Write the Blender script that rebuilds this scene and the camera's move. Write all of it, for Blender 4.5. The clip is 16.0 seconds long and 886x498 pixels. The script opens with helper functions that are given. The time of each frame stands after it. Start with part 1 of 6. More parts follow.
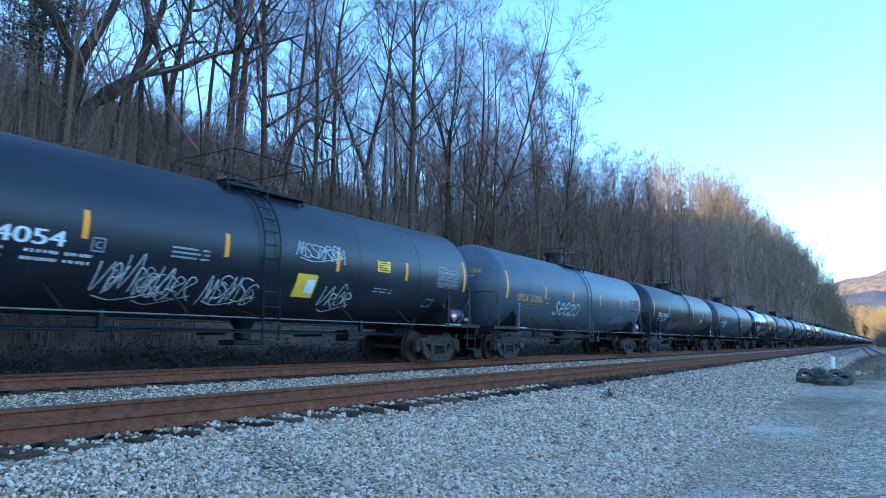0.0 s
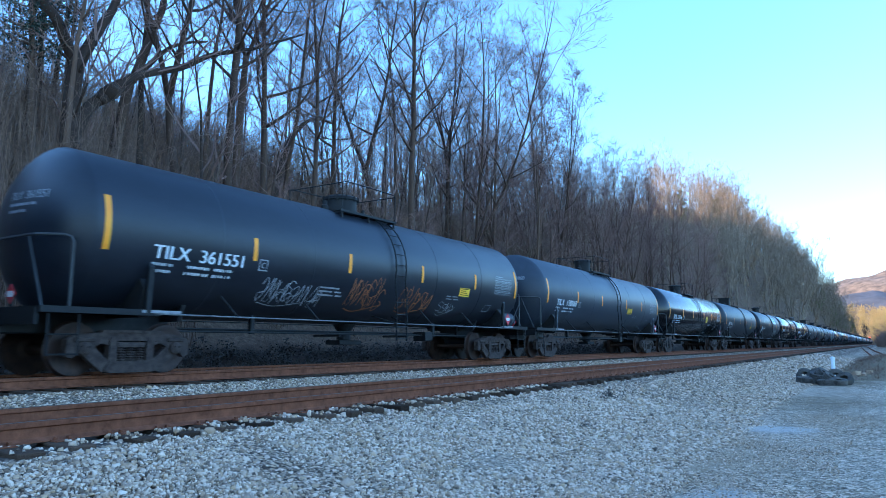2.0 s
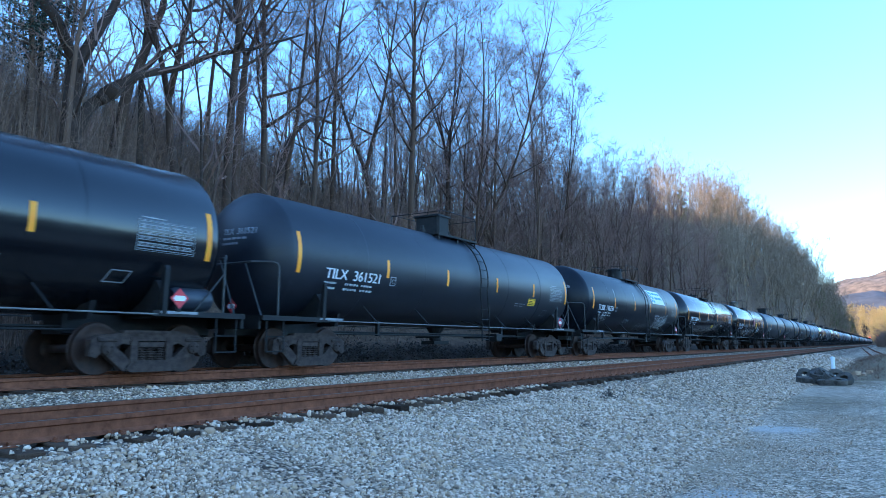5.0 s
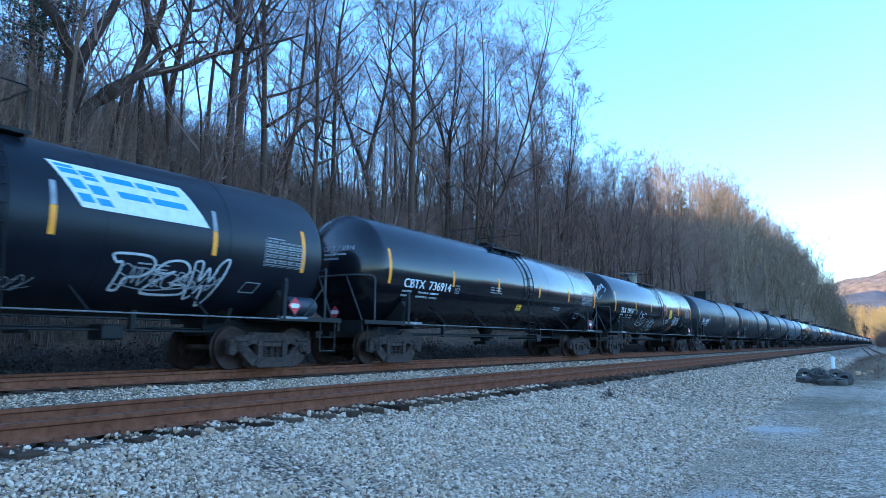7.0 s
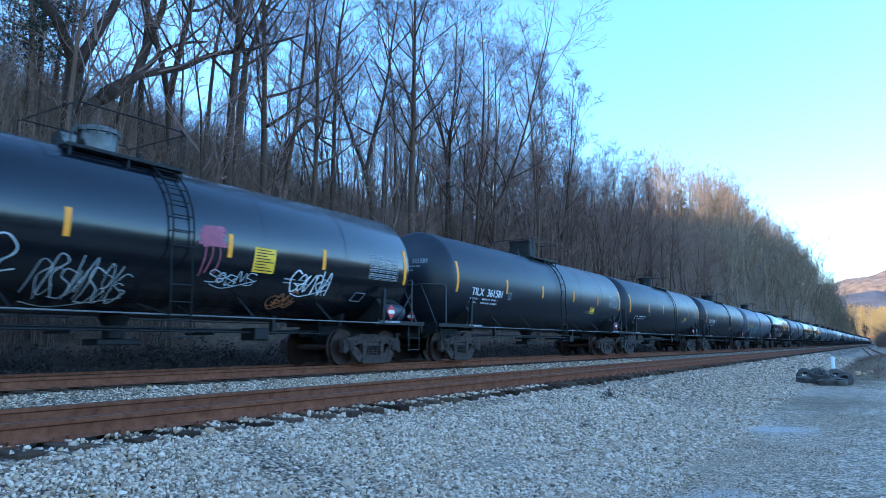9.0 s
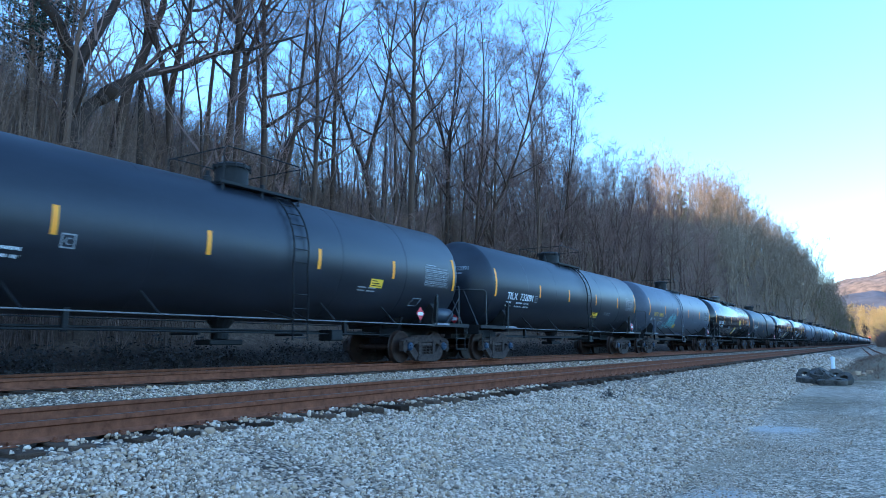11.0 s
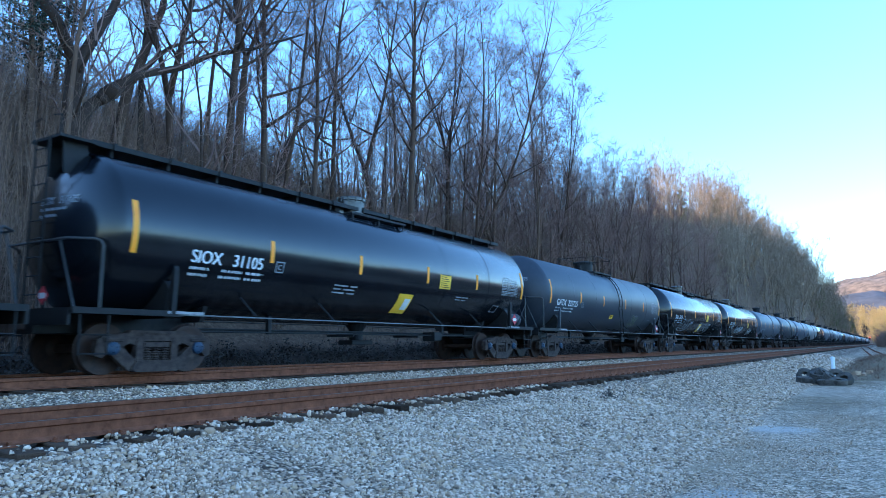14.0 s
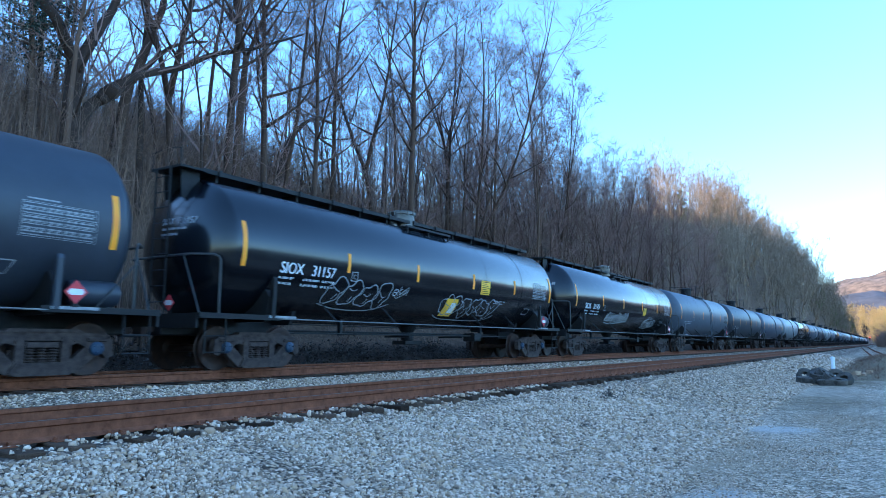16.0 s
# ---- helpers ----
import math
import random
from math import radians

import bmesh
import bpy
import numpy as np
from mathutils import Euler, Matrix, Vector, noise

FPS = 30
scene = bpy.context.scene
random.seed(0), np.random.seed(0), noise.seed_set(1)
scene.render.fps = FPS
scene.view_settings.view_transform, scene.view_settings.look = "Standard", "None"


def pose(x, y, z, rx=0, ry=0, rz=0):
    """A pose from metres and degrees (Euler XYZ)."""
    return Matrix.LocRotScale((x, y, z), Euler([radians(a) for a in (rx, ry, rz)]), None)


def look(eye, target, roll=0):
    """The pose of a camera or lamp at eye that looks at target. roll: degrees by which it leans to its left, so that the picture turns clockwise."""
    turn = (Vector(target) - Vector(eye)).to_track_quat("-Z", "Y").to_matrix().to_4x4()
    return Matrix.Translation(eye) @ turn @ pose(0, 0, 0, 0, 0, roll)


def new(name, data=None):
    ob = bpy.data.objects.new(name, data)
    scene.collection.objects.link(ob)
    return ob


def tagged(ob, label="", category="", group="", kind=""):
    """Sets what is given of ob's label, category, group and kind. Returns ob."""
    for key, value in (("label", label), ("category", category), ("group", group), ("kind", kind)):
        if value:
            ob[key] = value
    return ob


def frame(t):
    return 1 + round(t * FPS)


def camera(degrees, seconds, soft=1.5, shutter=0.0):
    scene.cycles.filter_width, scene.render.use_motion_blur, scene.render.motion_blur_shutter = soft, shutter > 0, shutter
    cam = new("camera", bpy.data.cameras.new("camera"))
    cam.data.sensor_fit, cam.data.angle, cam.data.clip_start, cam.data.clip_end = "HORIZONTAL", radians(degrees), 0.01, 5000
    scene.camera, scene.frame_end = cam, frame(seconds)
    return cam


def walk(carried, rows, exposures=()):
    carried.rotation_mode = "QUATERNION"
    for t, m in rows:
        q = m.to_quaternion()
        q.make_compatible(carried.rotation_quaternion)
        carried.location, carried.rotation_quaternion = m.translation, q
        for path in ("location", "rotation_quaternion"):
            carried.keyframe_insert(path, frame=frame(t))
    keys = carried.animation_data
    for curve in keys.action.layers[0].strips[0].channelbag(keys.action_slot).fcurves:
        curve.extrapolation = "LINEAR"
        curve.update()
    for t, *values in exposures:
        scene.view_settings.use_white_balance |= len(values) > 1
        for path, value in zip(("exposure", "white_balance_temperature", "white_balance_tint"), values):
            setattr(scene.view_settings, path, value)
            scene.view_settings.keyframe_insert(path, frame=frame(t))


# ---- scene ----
# The camera stands still beside a double-track main line; +y runs along the track, z = 0 is the near track's rail top.
EYE = (0.0, 0.0, 0.715)
cam = camera(65.7, 16.0, soft=0.65, shutter=0.11)
CAM_POSE = pose(*EYE, 97.825, 0, 32.63)
walk(cam, [(0, CAM_POSE), (16, CAM_POSE)], exposures=[(0, 2.26, 4850, 8), (16, 2.26, 4850, 8)])

# ---- light ----
SUN_AZ, SUN_EL = 236.0, 10.0          # degrees clockwise from +y, degrees up
world = bpy.data.worlds.new("sky")
scene.world = world
world.use_nodes = True
wn, wl = world.node_tree.nodes, world.node_tree.links
sky = wn.new("ShaderNodeTexSky")
sky.sky_type, sky.sun_disc = "NISHITA", False
sky.sun_elevation, sky.sun_rotation = radians(SUN_EL), radians(SUN_AZ)
sky.air_density, sky.dust_density, sky.ozone_density = 1.0, 0.2, 2.0
wl.new(sky.outputs[0], wn["Background"].inputs[0])
wn["Background"].inputs[1].default_value = 0.15
sun = new("sun", bpy.data.lights.new("sun", "SUN"))
sun.data.energy, sun.data.angle, sun.data.color = 3.0, radians(0.5), (1.0, 0.66, 0.36)
a, e = radians(SUN_AZ), radians(SUN_EL)
sun.matrix_basis = look((0, 0, 50), (-math.sin(a) * math.cos(e), -math.cos(a) * math.cos(e), 50 - math.sin(e)))

# ---- materials ----


def mat(name, colors, rough=0.8, metal=0.0, scale=3.0, bump=0.0, bump_scale=40.0, island=False, objrand=False, detail=6.0, coat=0.0, spec=0.5, stretch=(1, 1, 1)):
    """Two-scale noise between colors[0] and colors[1]; island/objrand mix in a third by piece."""
    m = bpy.data.materials.new(name)
    m.use_nodes = True
    n, l = m.node_tree.nodes, m.node_tree.links
    b = n["Principled BSDF"]
    tc = n.new("ShaderNodeTexCoord")
    mp = n.new("ShaderNodeMapping")
    mp.inputs["Scale"].default_value = stretch
    l.new(tc.outputs["Object"], mp.inputs[0])
    no = n.new("ShaderNodeTexNoise")
    no.inputs["Scale"].default_value, no.inputs["Detail"].default_value, no.inputs["Roughness"].default_value = scale, detail, 0.65
    l.new(mp.outputs[0], no.inputs["Vector"])
    rp = n.new("ShaderNodeValToRGB")
    rp.color_ramp.elements[0].position, rp.color_ramp.elements[1].position = 0.32, 0.68
    rp.color_ramp.elements[0].color, rp.color_ramp.elements[1].color = (*colors[0], 1), (*colors[1], 1)
    l.new(no.outputs["Fac"], rp.inputs[0])
    col = rp.outputs[0]
    if island or objrand:
        src = n.new("ShaderNodeNewGeometry").outputs["Random Per Island"] if island else n.new("ShaderNodeObjectInfo").outputs["Random"]
        r2 = n.new("ShaderNodeValToRGB")
        els = r2.color_ramp.elements
        els[0].color, els[1].color = (*colors[0], 1), (*colors[1], 1)
        for i, c in enumerate(colors[2:]):
            x = els.new((i + 1) / (len(colors) - 1))
            x.color = (*c, 1)
        l.new(src, r2.inputs[0])
        mx = n.new("ShaderNodeMixRGB")
        mx.inputs[0].default_value = 0.85
        l.new(col, mx.inputs[1])
        l.new(r2.outputs[0], mx.inputs[2])
        col = mx.outputs[0]
    l.new(col, b.inputs["Base Color"])
    rr = n.new("ShaderNodeMapRange")
    rr.inputs["To Min"].default_value, rr.inputs["To Max"].default_value = max(rough - 0.08, 0.02), min(rough + 0.08, 1)
    l.new(no.outputs["Fac"], rr.inputs[0])
    l.new(rr.outputs[0], b.inputs["Roughness"])
    b.inputs["Metallic"].default_value = metal
    b.inputs["Specular IOR Level"].default_value = spec
    b.inputs["Coat Weight"].default_value = coat
    b.inputs["Coat Roughness"].default_value = 0.08
    if bump:
        n2 = n.new("ShaderNodeTexNoise")
        n2.inputs["Scale"].default_value, n2.inputs["Detail"].default_value = bump_scale, 4
        l.new(mp.outputs[0], n2.inputs["Vector"])
        bp = n.new("ShaderNodeBump")
        bp.inputs["Strength"].default_value, bp.inputs["Distance"].default_value = bump, 0.02
        l.new(n2.outputs["Fac"], bp.inputs["Height"])
        l.new(bp.outputs[0], b.inputs["Normal"])
    return m


def ground_material():
    """Packed gravel lot, ballast shoulder and leaf-strewn forest floor by place across the line, with ragged borders."""
    m = bpy.data.materials.new("ground")
    m.use_nodes = True
    n, l = m.node_tree.nodes, m.node_tree.links
    b = n["Principled BSDF"]
    tc = n.new("ShaderNodeTexCoord")
    sx = n.new("ShaderNodeSeparateXYZ")
    l.new(tc.outputs["Object"], sx.inputs[0])

    def noise_node(scale, detail=5, rough=0.6):
        q = n.new("ShaderNodeTexNoise")
        q.inputs["Scale"].default_value, q.inputs["Detail"].default_value, q.inputs["Roughness"].default_value = scale, detail, rough
        l.new(tc.outputs["Object"], q.inputs["Vector"])
        return q.outputs["Fac"]

    def ramp(src, *stops):
        r = n.new("ShaderNodeValToRGB")
        while len(r.color_ramp.elements) < len(stops):
            r.color_ramp.elements.new(0.5)
        for el, (p, c) in zip(r.color_ramp.elements, stops):
            el.position, el.color = p, (*c, 1)
        l.new(src, r.inputs[0])
        return r.outputs[0]

    def mix(f, c1, c2):
        q = n.new("ShaderNodeMixRGB")
        l.new(f, q.inputs[0])
        l.new(c1, q.inputs[1])
        l.new(c2, q.inputs[2])
        return q.outputs[0]

    def calc(op, x, y, clamp=False):
        q = n.new("ShaderNodeMath")
        q.operation, q.use_clamp = op, clamp
        for i, val in enumerate((x, y)):
            if isinstance(val, (int, float)):
                q.inputs[i].default_value = val
            else:
                l.new(val, q.inputs[i])
        return q.outputs[0]

    vo = n.new("ShaderNodeTexVoronoi")
    vo.inputs["Scale"].default_value, vo.inputs["Randomness"].default_value = 30, 1
    l.new(tc.outputs["Object"], vo.inputs["Vector"])
    vs = n.new("ShaderNodeSeparateColor")
    l.new(vo.outputs["Color"], vs.inputs[0])
    stones = ramp(vs.outputs[0], (0.0, (0.035, 0.025, 0.018)), (0.3, (0.16, 0.108, 0.073)), (0.65, (0.40, 0.285, 0.195)), (1.0, (0.80, 0.61, 0.46)))
    # shade in the gaps between stones, painted as darker cell edges
    gap_shade = ramp(vo.outputs["Distance"], (0.30, (1.0, 1.0, 1.0)), (0.68, (0.5, 0.47, 0.44)))
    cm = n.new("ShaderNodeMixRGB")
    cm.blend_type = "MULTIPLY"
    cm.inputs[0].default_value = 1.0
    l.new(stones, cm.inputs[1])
    l.new(gap_shade, cm.inputs[2])
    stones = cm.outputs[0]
    vo2 = n.new("ShaderNodeTexVoronoi")
    vo2.inputs["Scale"].default_value = 34
    l.new(tc.outputs["Object"], vo2.inputs["Vector"])
    vs2 = n.new("ShaderNodeSeparateColor")
    l.new(vo2.outputs["Color"], vs2.inputs[0])
    fine = ramp(vs2.outputs[0], (0.0, (0.04, 0.028, 0.019)), (0.5, (0.40, 0.295, 0.205)), (1.0, (0.88, 0.69, 0.53)))
    dust = ramp(noise_node(0.35, 4), (0.40, (0.40, 0.25, 0.125)), (0.5, (0.50, 0.36, 0.24)), (0.66, (0.66, 0.51, 0.38)))
    lotmix = n.new("ShaderNodeMixRGB")
    lotmix.inputs[0].default_value = 0.22
    l.new(fine, lotmix.inputs[1])
    l.new(dust, lotmix.inputs[2])
    mott = ramp(noise_node(5.5, 7, 0.75), (0.36, (0.45, 0.44, 0.43)), (0.5, (0.95, 0.94, 0.92)), (0.64, (1.35, 1.33, 1.3)))
    lm = n.new("ShaderNodeMixRGB")
    lm.blend_type = "MULTIPLY"
    lm.inputs[0].default_value = 0.8
    l.new(lotmix.outputs[0], lm.inputs[1])
    l.new(mott, lm.inputs[2])
    lotmix = lm
    grass = ramp(noise_node(9, 6), (0.3, (0.085, 0.058, 0.030)), (0.7, (0.26, 0.185, 0.10)))
    gmask = calc("MULTIPLY", calc("SUBTRACT", noise_node(0.22, 4), 0.53), 7, True)
    far = calc("MULTIPLY", calc("SUBTRACT", sx.outputs[1], 12.0), 0.12, True)
    lot = mix(calc("MULTIPLY", gmask, far), lotmix.outputs[0], grass)
    def spot(px, py, rx, ry, soft):
        """A ragged patch of the lot, 1 inside and 0 outside."""
        dx = calc("DIVIDE", calc("ADD", sx.outputs[0], -px), rx)
        dy = calc("DIVIDE", calc("ADD", sx.outputs[1], -py), ry)
        d2 = calc("ADD", calc("MULTIPLY", dx, dx), calc("MULTIPLY", dy, dy))
        rag = calc("MULTIPLY", calc("SUBTRACT", noise_node(1.1, 5, 0.7), 0.5), 2.2)
        return calc("MULTIPLY", calc("SUBTRACT", 1.0, calc("ADD", d2, rag)), soft, True)

    pale = ramp(noise_node(14, 6), (0.3, (0.48, 0.41, 0.36)), (0.7, (0.66, 0.58, 0.52)))
    lot = mix(calc("MULTIPLY", spot(-1.8, 14.1, 0.75, 0.9, 1.2), 0.7), lot, pale)
    lot = mix(calc("MULTIPLY", spot(-1.5, 7.7, 0.55, 0.6, 1.2), 0.7), lot, pale)
    tan = ramp(noise_node(18, 6, 0.7), (0.35, (0.17, 0.11, 0.062)), (0.65, (0.52, 0.36, 0.225)))
    lot = mix(calc("MULTIPLY", spot(-2.1, 10.4, 1.1, 2.6, 0.8), 0.8), lot, tan)
    lot = mix(calc("MULTIPLY", spot(-0.9, 16.6, 0.9, 1.6, 0.9), 0.6), lot, tan)
    lot = mix(calc("MULTIPLY", spot(-1.5, 20.8, 1.6, 3.4, 1.0), 0.7), lot, grass)
    lot = mix(calc("MULTIPLY", spot(-0.9, 47.0, 2.6, 19.0, 2.0), 0.9), lot, grass)
    lot = mix(calc("MULTIPLY", spot(1.2, 84.0, 4.6, 30.0, 2.0), 0.85), lot, grass)
    edge = calc("ADD", sx.outputs[0], calc("MULTIPLY", noise_node(0.9, 4), 2.2))
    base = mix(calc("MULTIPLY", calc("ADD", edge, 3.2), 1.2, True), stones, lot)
    # darker ballast under the near track
    under_track = calc("MULTIPLY", calc("SUBTRACT", 1.36, calc("ABSOLUTE", calc("ADD", sx.outputs[0], 7.43), 0.0)), 5.0, True)
    dark_bed = ramp(noise_node(22, 6, 0.7), (0.35, (0.02, 0.016, 0.013)), (0.7, (0.11, 0.085, 0.065)))
    base = mix(calc("MULTIPLY", under_track, 0.9), base, dark_bed)
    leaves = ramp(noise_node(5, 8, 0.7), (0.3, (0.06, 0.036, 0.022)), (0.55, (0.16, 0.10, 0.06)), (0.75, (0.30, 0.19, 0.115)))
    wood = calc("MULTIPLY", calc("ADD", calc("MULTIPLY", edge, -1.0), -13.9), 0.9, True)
    # near the line the leaves are darker: shade behind the train painted in
    shade_floor = ramp(noise_node(4, 8, 0.7), (0.3, (0.016, 0.010, 0.007)), (0.7, (0.07, 0.043, 0.027)))
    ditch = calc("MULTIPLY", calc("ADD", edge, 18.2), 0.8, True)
    base = mix(wood, base, mix(ditch, leaves, shade_floor))
    along = calc("MINIMUM", calc("MULTIPLY", calc("ADD", sx.outputs[1], -70.0), 0.03), 7.0)
    east = calc("MULTIPLY", calc("ADD", calc("ADD", sx.outputs[0], along), -4.6), 0.6, True)
    base = mix(east, base, leaves)
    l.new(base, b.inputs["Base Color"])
    b.inputs["Roughness"].default_value = 0.95
    b.inputs["Specular IOR Level"].default_value = 0.25
    h = calc("ADD", calc("MULTIPLY", vo.outputs["Distance"], -0.6), calc("MULTIPLY", noise_node(60, 3), 0.35))
    bp = n.new("ShaderNodeBump")
    bp.inputs["Strength"].default_value, bp.inputs["Distance"].default_value = 0.9, 0.03
    l.new(h, bp.inputs["Height"])
    l.new(bp.outputs[0], b.inputs["Normal"])
    return m


M_GROUND = ground_material()
M_STONE = mat("ballast stone", [(0.05, 0.034, 0.024), (0.92, 0.74, 0.57), (0.26, 0.165, 0.10), (0.68, 0.46, 0.27), (0.13, 0.088, 0.062), (0.60, 0.43, 0.30), (0.90, 0.71, 0.54), (0.40, 0.25, 0.135), (0.80, 0.60, 0.44), (0.20, 0.135, 0.092), (0.86, 0.66, 0.49)], 0.9, scale=25, island=True, spec=0.2)
M_RUST = mat("rusted rail steel", [(0.125, 0.048, 0.025), (0.26, 0.105, 0.056)], 0.9, 0.0, scale=7, bump=0.3, bump_scale=60, spec=0.12)
M_RAILTOP = mat("worn rail head", [(0.05, 0.032, 0.024), (0.13, 0.085, 0.062)], 0.55, 0.3, scale=9, spec=0.3)
M_TIE = mat("weathered creosoted timber", [(0.024, 0.015, 0.010), (0.13, 0.085, 0.058)], 0.95, scale=5, objrand=True, bump=0.6, stretch=(0.4, 4, 4), spec=0.1)
M_MATTE = mat("matte black tank paint", [(0.010, 0.0109, 0.0158), (0.020, 0.0217, 0.031)], 0.42, scale=1.2, stretch=(1, 0.5, 1.5), spec=0.52)
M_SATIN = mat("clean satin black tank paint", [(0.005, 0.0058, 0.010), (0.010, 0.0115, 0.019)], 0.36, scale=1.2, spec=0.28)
M_GLOSS = mat("glossy black tank paint", [(0.0035, 0.004, 0.006), (0.007, 0.008, 0.011)], 0.20, scale=1.4, coat=0.12, spec=0.6)
M_SEMI = mat("satin black tank paint", [(0.005, 0.005, 0.007), (0.010, 0.010, 0.013)], 0.18, scale=1.3, coat=0.2)
M_DKGREY = mat("charcoal grey tank paint", [(0.027, 0.030, 0.041), (0.043, 0.048, 0.063)], 0.43, scale=1.2, spec=0.5)
M_GREY = mat("weathered light grey tank paint", [(0.066, 0.074, 0.096), (0.105, 0.116, 0.145)], 0.45, scale=1.2)
M_BLUEGREY = mat("weathered blue-grey tank paint", [(0.072, 0.077, 0.100), (0.108, 0.114, 0.145)], 0.42, scale=1.2)
M_PALE = mat("dusty pale grey tank paint", [(0.22, 0.22, 0.22), (0.36, 0.36, 0.35)], 0.4, scale=1.1)
M_IRON = mat("grimy black steel", [(0.007, 0.007, 0.008), (0.020, 0.018, 0.018)], 0.6, scale=6, spec=0.3)
M_RAILING = mat("dusty painted pipe", [(0.022, 0.022, 0.024), (0.06, 0.058, 0.058)], 0.45, scale=6, spec=0.5)
# paler than the other steel, to carry the light caught along the sill
M_SILL = mat("sill steel with edge light in its colour", [(0.10, 0.10, 0.10), (0.26, 0.255, 0.25)], 0.7, scale=3)
M_TRUCK = mat("dusty cast steel", [(0.030, 0.022, 0.019), (0.090, 0.066, 0.056)], 0.85, 0.0, scale=8, bump=0.4, bump_scale=25, spec=0.2)
M_WHEEL = mat("wheel steel", [(0.020, 0.011, 0.008), (0.065, 0.034, 0.023)], 0.6, 0.3, scale=6)
M_DOME = mat("bare weathered steel", [(0.05, 0.05, 0.052), (0.12, 0.115, 0.11)], 0.3, 0.9, scale=5)
M_CAPB = mat("blue bearing cap paint", [(0.012, 0.025, 0.055), (0.025, 0.05, 0.095)], 0.5, scale=9)
M_YELLOW = mat("yellow reflective sheeting", [(0.95, 0.32, 0.006), (1.0, 0.42, 0.012)], 0.5, scale=4)
M_LIME = mat("yellow-green spray paint", [(0.20, 0.30, 0.06), (0.30, 0.42, 0.10)], 0.6, scale=8.0)
M_LEMON = mat("lemon yellow label", [(0.95, 0.539, 0.02), (0.95, 0.614, 0.04)], 0.5, scale=4)
M_WHITE = mat("white stencil paint", [(0.74, 0.74, 0.74), (0.90, 0.90, 0.90)], 0.6, scale=6)
M_DIM = mat("faded white stencil paint", [(0.22, 0.22, 0.23), (0.42, 0.42, 0.43)], 0.6, scale=6)
M_GOLD = mat("gold stencil paint", [(0.55, 0.33, 0.03), (0.75, 0.48, 0.06)], 0.6, scale=6)
M_DULLGOLD = mat("faded gold stencil paint", [(0.20, 0.13, 0.03), (0.34, 0.22, 0.05)], 0.6, scale=6)
M_RED = mat("red placard border", [(0.50, 0.03, 0.04), (0.62, 0.05, 0.06)], 0.5, scale=6)
M_PINK = mat("faded pink spray paint", [(0.30, 0.07, 0.11), (0.42, 0.11, 0.16)], 0.6, scale=6)
M_TEAL = mat("teal spray paint", [(0.18, 0.40, 0.40), (0.30, 0.52, 0.52)], 0.6, scale=6)
M_RUSTPAINT = mat("rust-brown spray paint", [(0.24, 0.09, 0.033), (0.384, 0.15, 0.058)], 0.6, scale=6)
M_BLUE = mat("sky blue print", [(0.08, 0.30, 0.62), (0.12, 0.36, 0.68)], 0.5, scale=5)
M_SPRAY = mat("pale spray paint", [(0.42, 0.43, 0.44), (0.68, 0.69, 0.70)], 0.6, scale=5)
M_BARK = mat("grey-brown bark", [(0.042, 0.024, 0.015), (0.15, 0.088, 0.055)], 0.9, scale=3, bump=0.6, bump_scale=20, objrand=True, stretch=(3, 3, 0.4))
M_TWIG = mat("bare twigs", [(0.118, 0.066, 0.050), (0.31, 0.185, 0.145)], 0.85, scale=2, objrand=True)
M_FARTWIG = mat("distant bare twigs", [(0.18, 0.128, 0.086), (0.365, 0.265, 0.174)], 0.9, scale=0.4, island=True)
# yellower and paler than the other far twigs: low sunlight painted in
M_GOLDWOOD = mat("distant twigs with golden sunlight in the colour", [(0.30, 0.21, 0.08), (0.52, 0.37, 0.15)], 0.9, scale=0.2, island=True)
# the foothill lies in shade; the dull violet-grey base carries that shade
M_SHADEHILL = mat("wooded slope with shade in its colour", [(0.05, 0.05, 0.06), (0.12, 0.115, 0.13)], 0.95, scale=0.03, detail=12)
M_BRUSH = mat("dry brush", [(0.11, 0.069, 0.048), (0.35, 0.218, 0.147)], 0.9, scale=2, island=True)
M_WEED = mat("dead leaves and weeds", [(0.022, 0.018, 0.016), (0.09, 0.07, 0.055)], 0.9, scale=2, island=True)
M_EVERGREEN = mat("dark evergreen leaves", [(0.010, 0.018, 0.010), (0.035, 0.05, 0.022)], 0.6, scale=4, island=True)
M_PINE = mat("olive pine needles", [(0.10, 0.095, 0.035), (0.24, 0.20, 0.085)], 0.7, scale=4, island=True)
M_REDLAMP = mat("lit red signal lens", [(0.5, 0.02, 0.01), (0.6, 0.03, 0.02)], 0.3)
M_REDLAMP.node_tree.nodes["Principled BSDF"].inputs["Emission Color"].default_value = (1.0, 0.06, 0.03, 1)
M_REDLAMP.node_tree.nodes["Principled BSDF"].inputs["Emission Strength"].default_value = 2.0
M_RUBBER = mat("weathered tyre rubber", [(0.035, 0.031, 0.028), (0.14, 0.12, 0.10)], 0.9, scale=5, bump=0.3)
M_HILL = mat("wooded hillside", [(0.06, 0.045, 0.036), (0.30, 0.21, 0.15)], 0.95, scale=0.05, detail=14, bump=1.0, bump_scale=0.08)

# ---- helpers for building ----


def to_mesh(name, verts, faces, smooth=False):
    me = bpy.data.meshes.new(name)
    me.from_pydata([tuple(p) for p in verts], [], faces)
    if smooth:
        me.polygons.foreach_set("use_smooth", [True] * len(me.polygons))
    me.update()
    return me


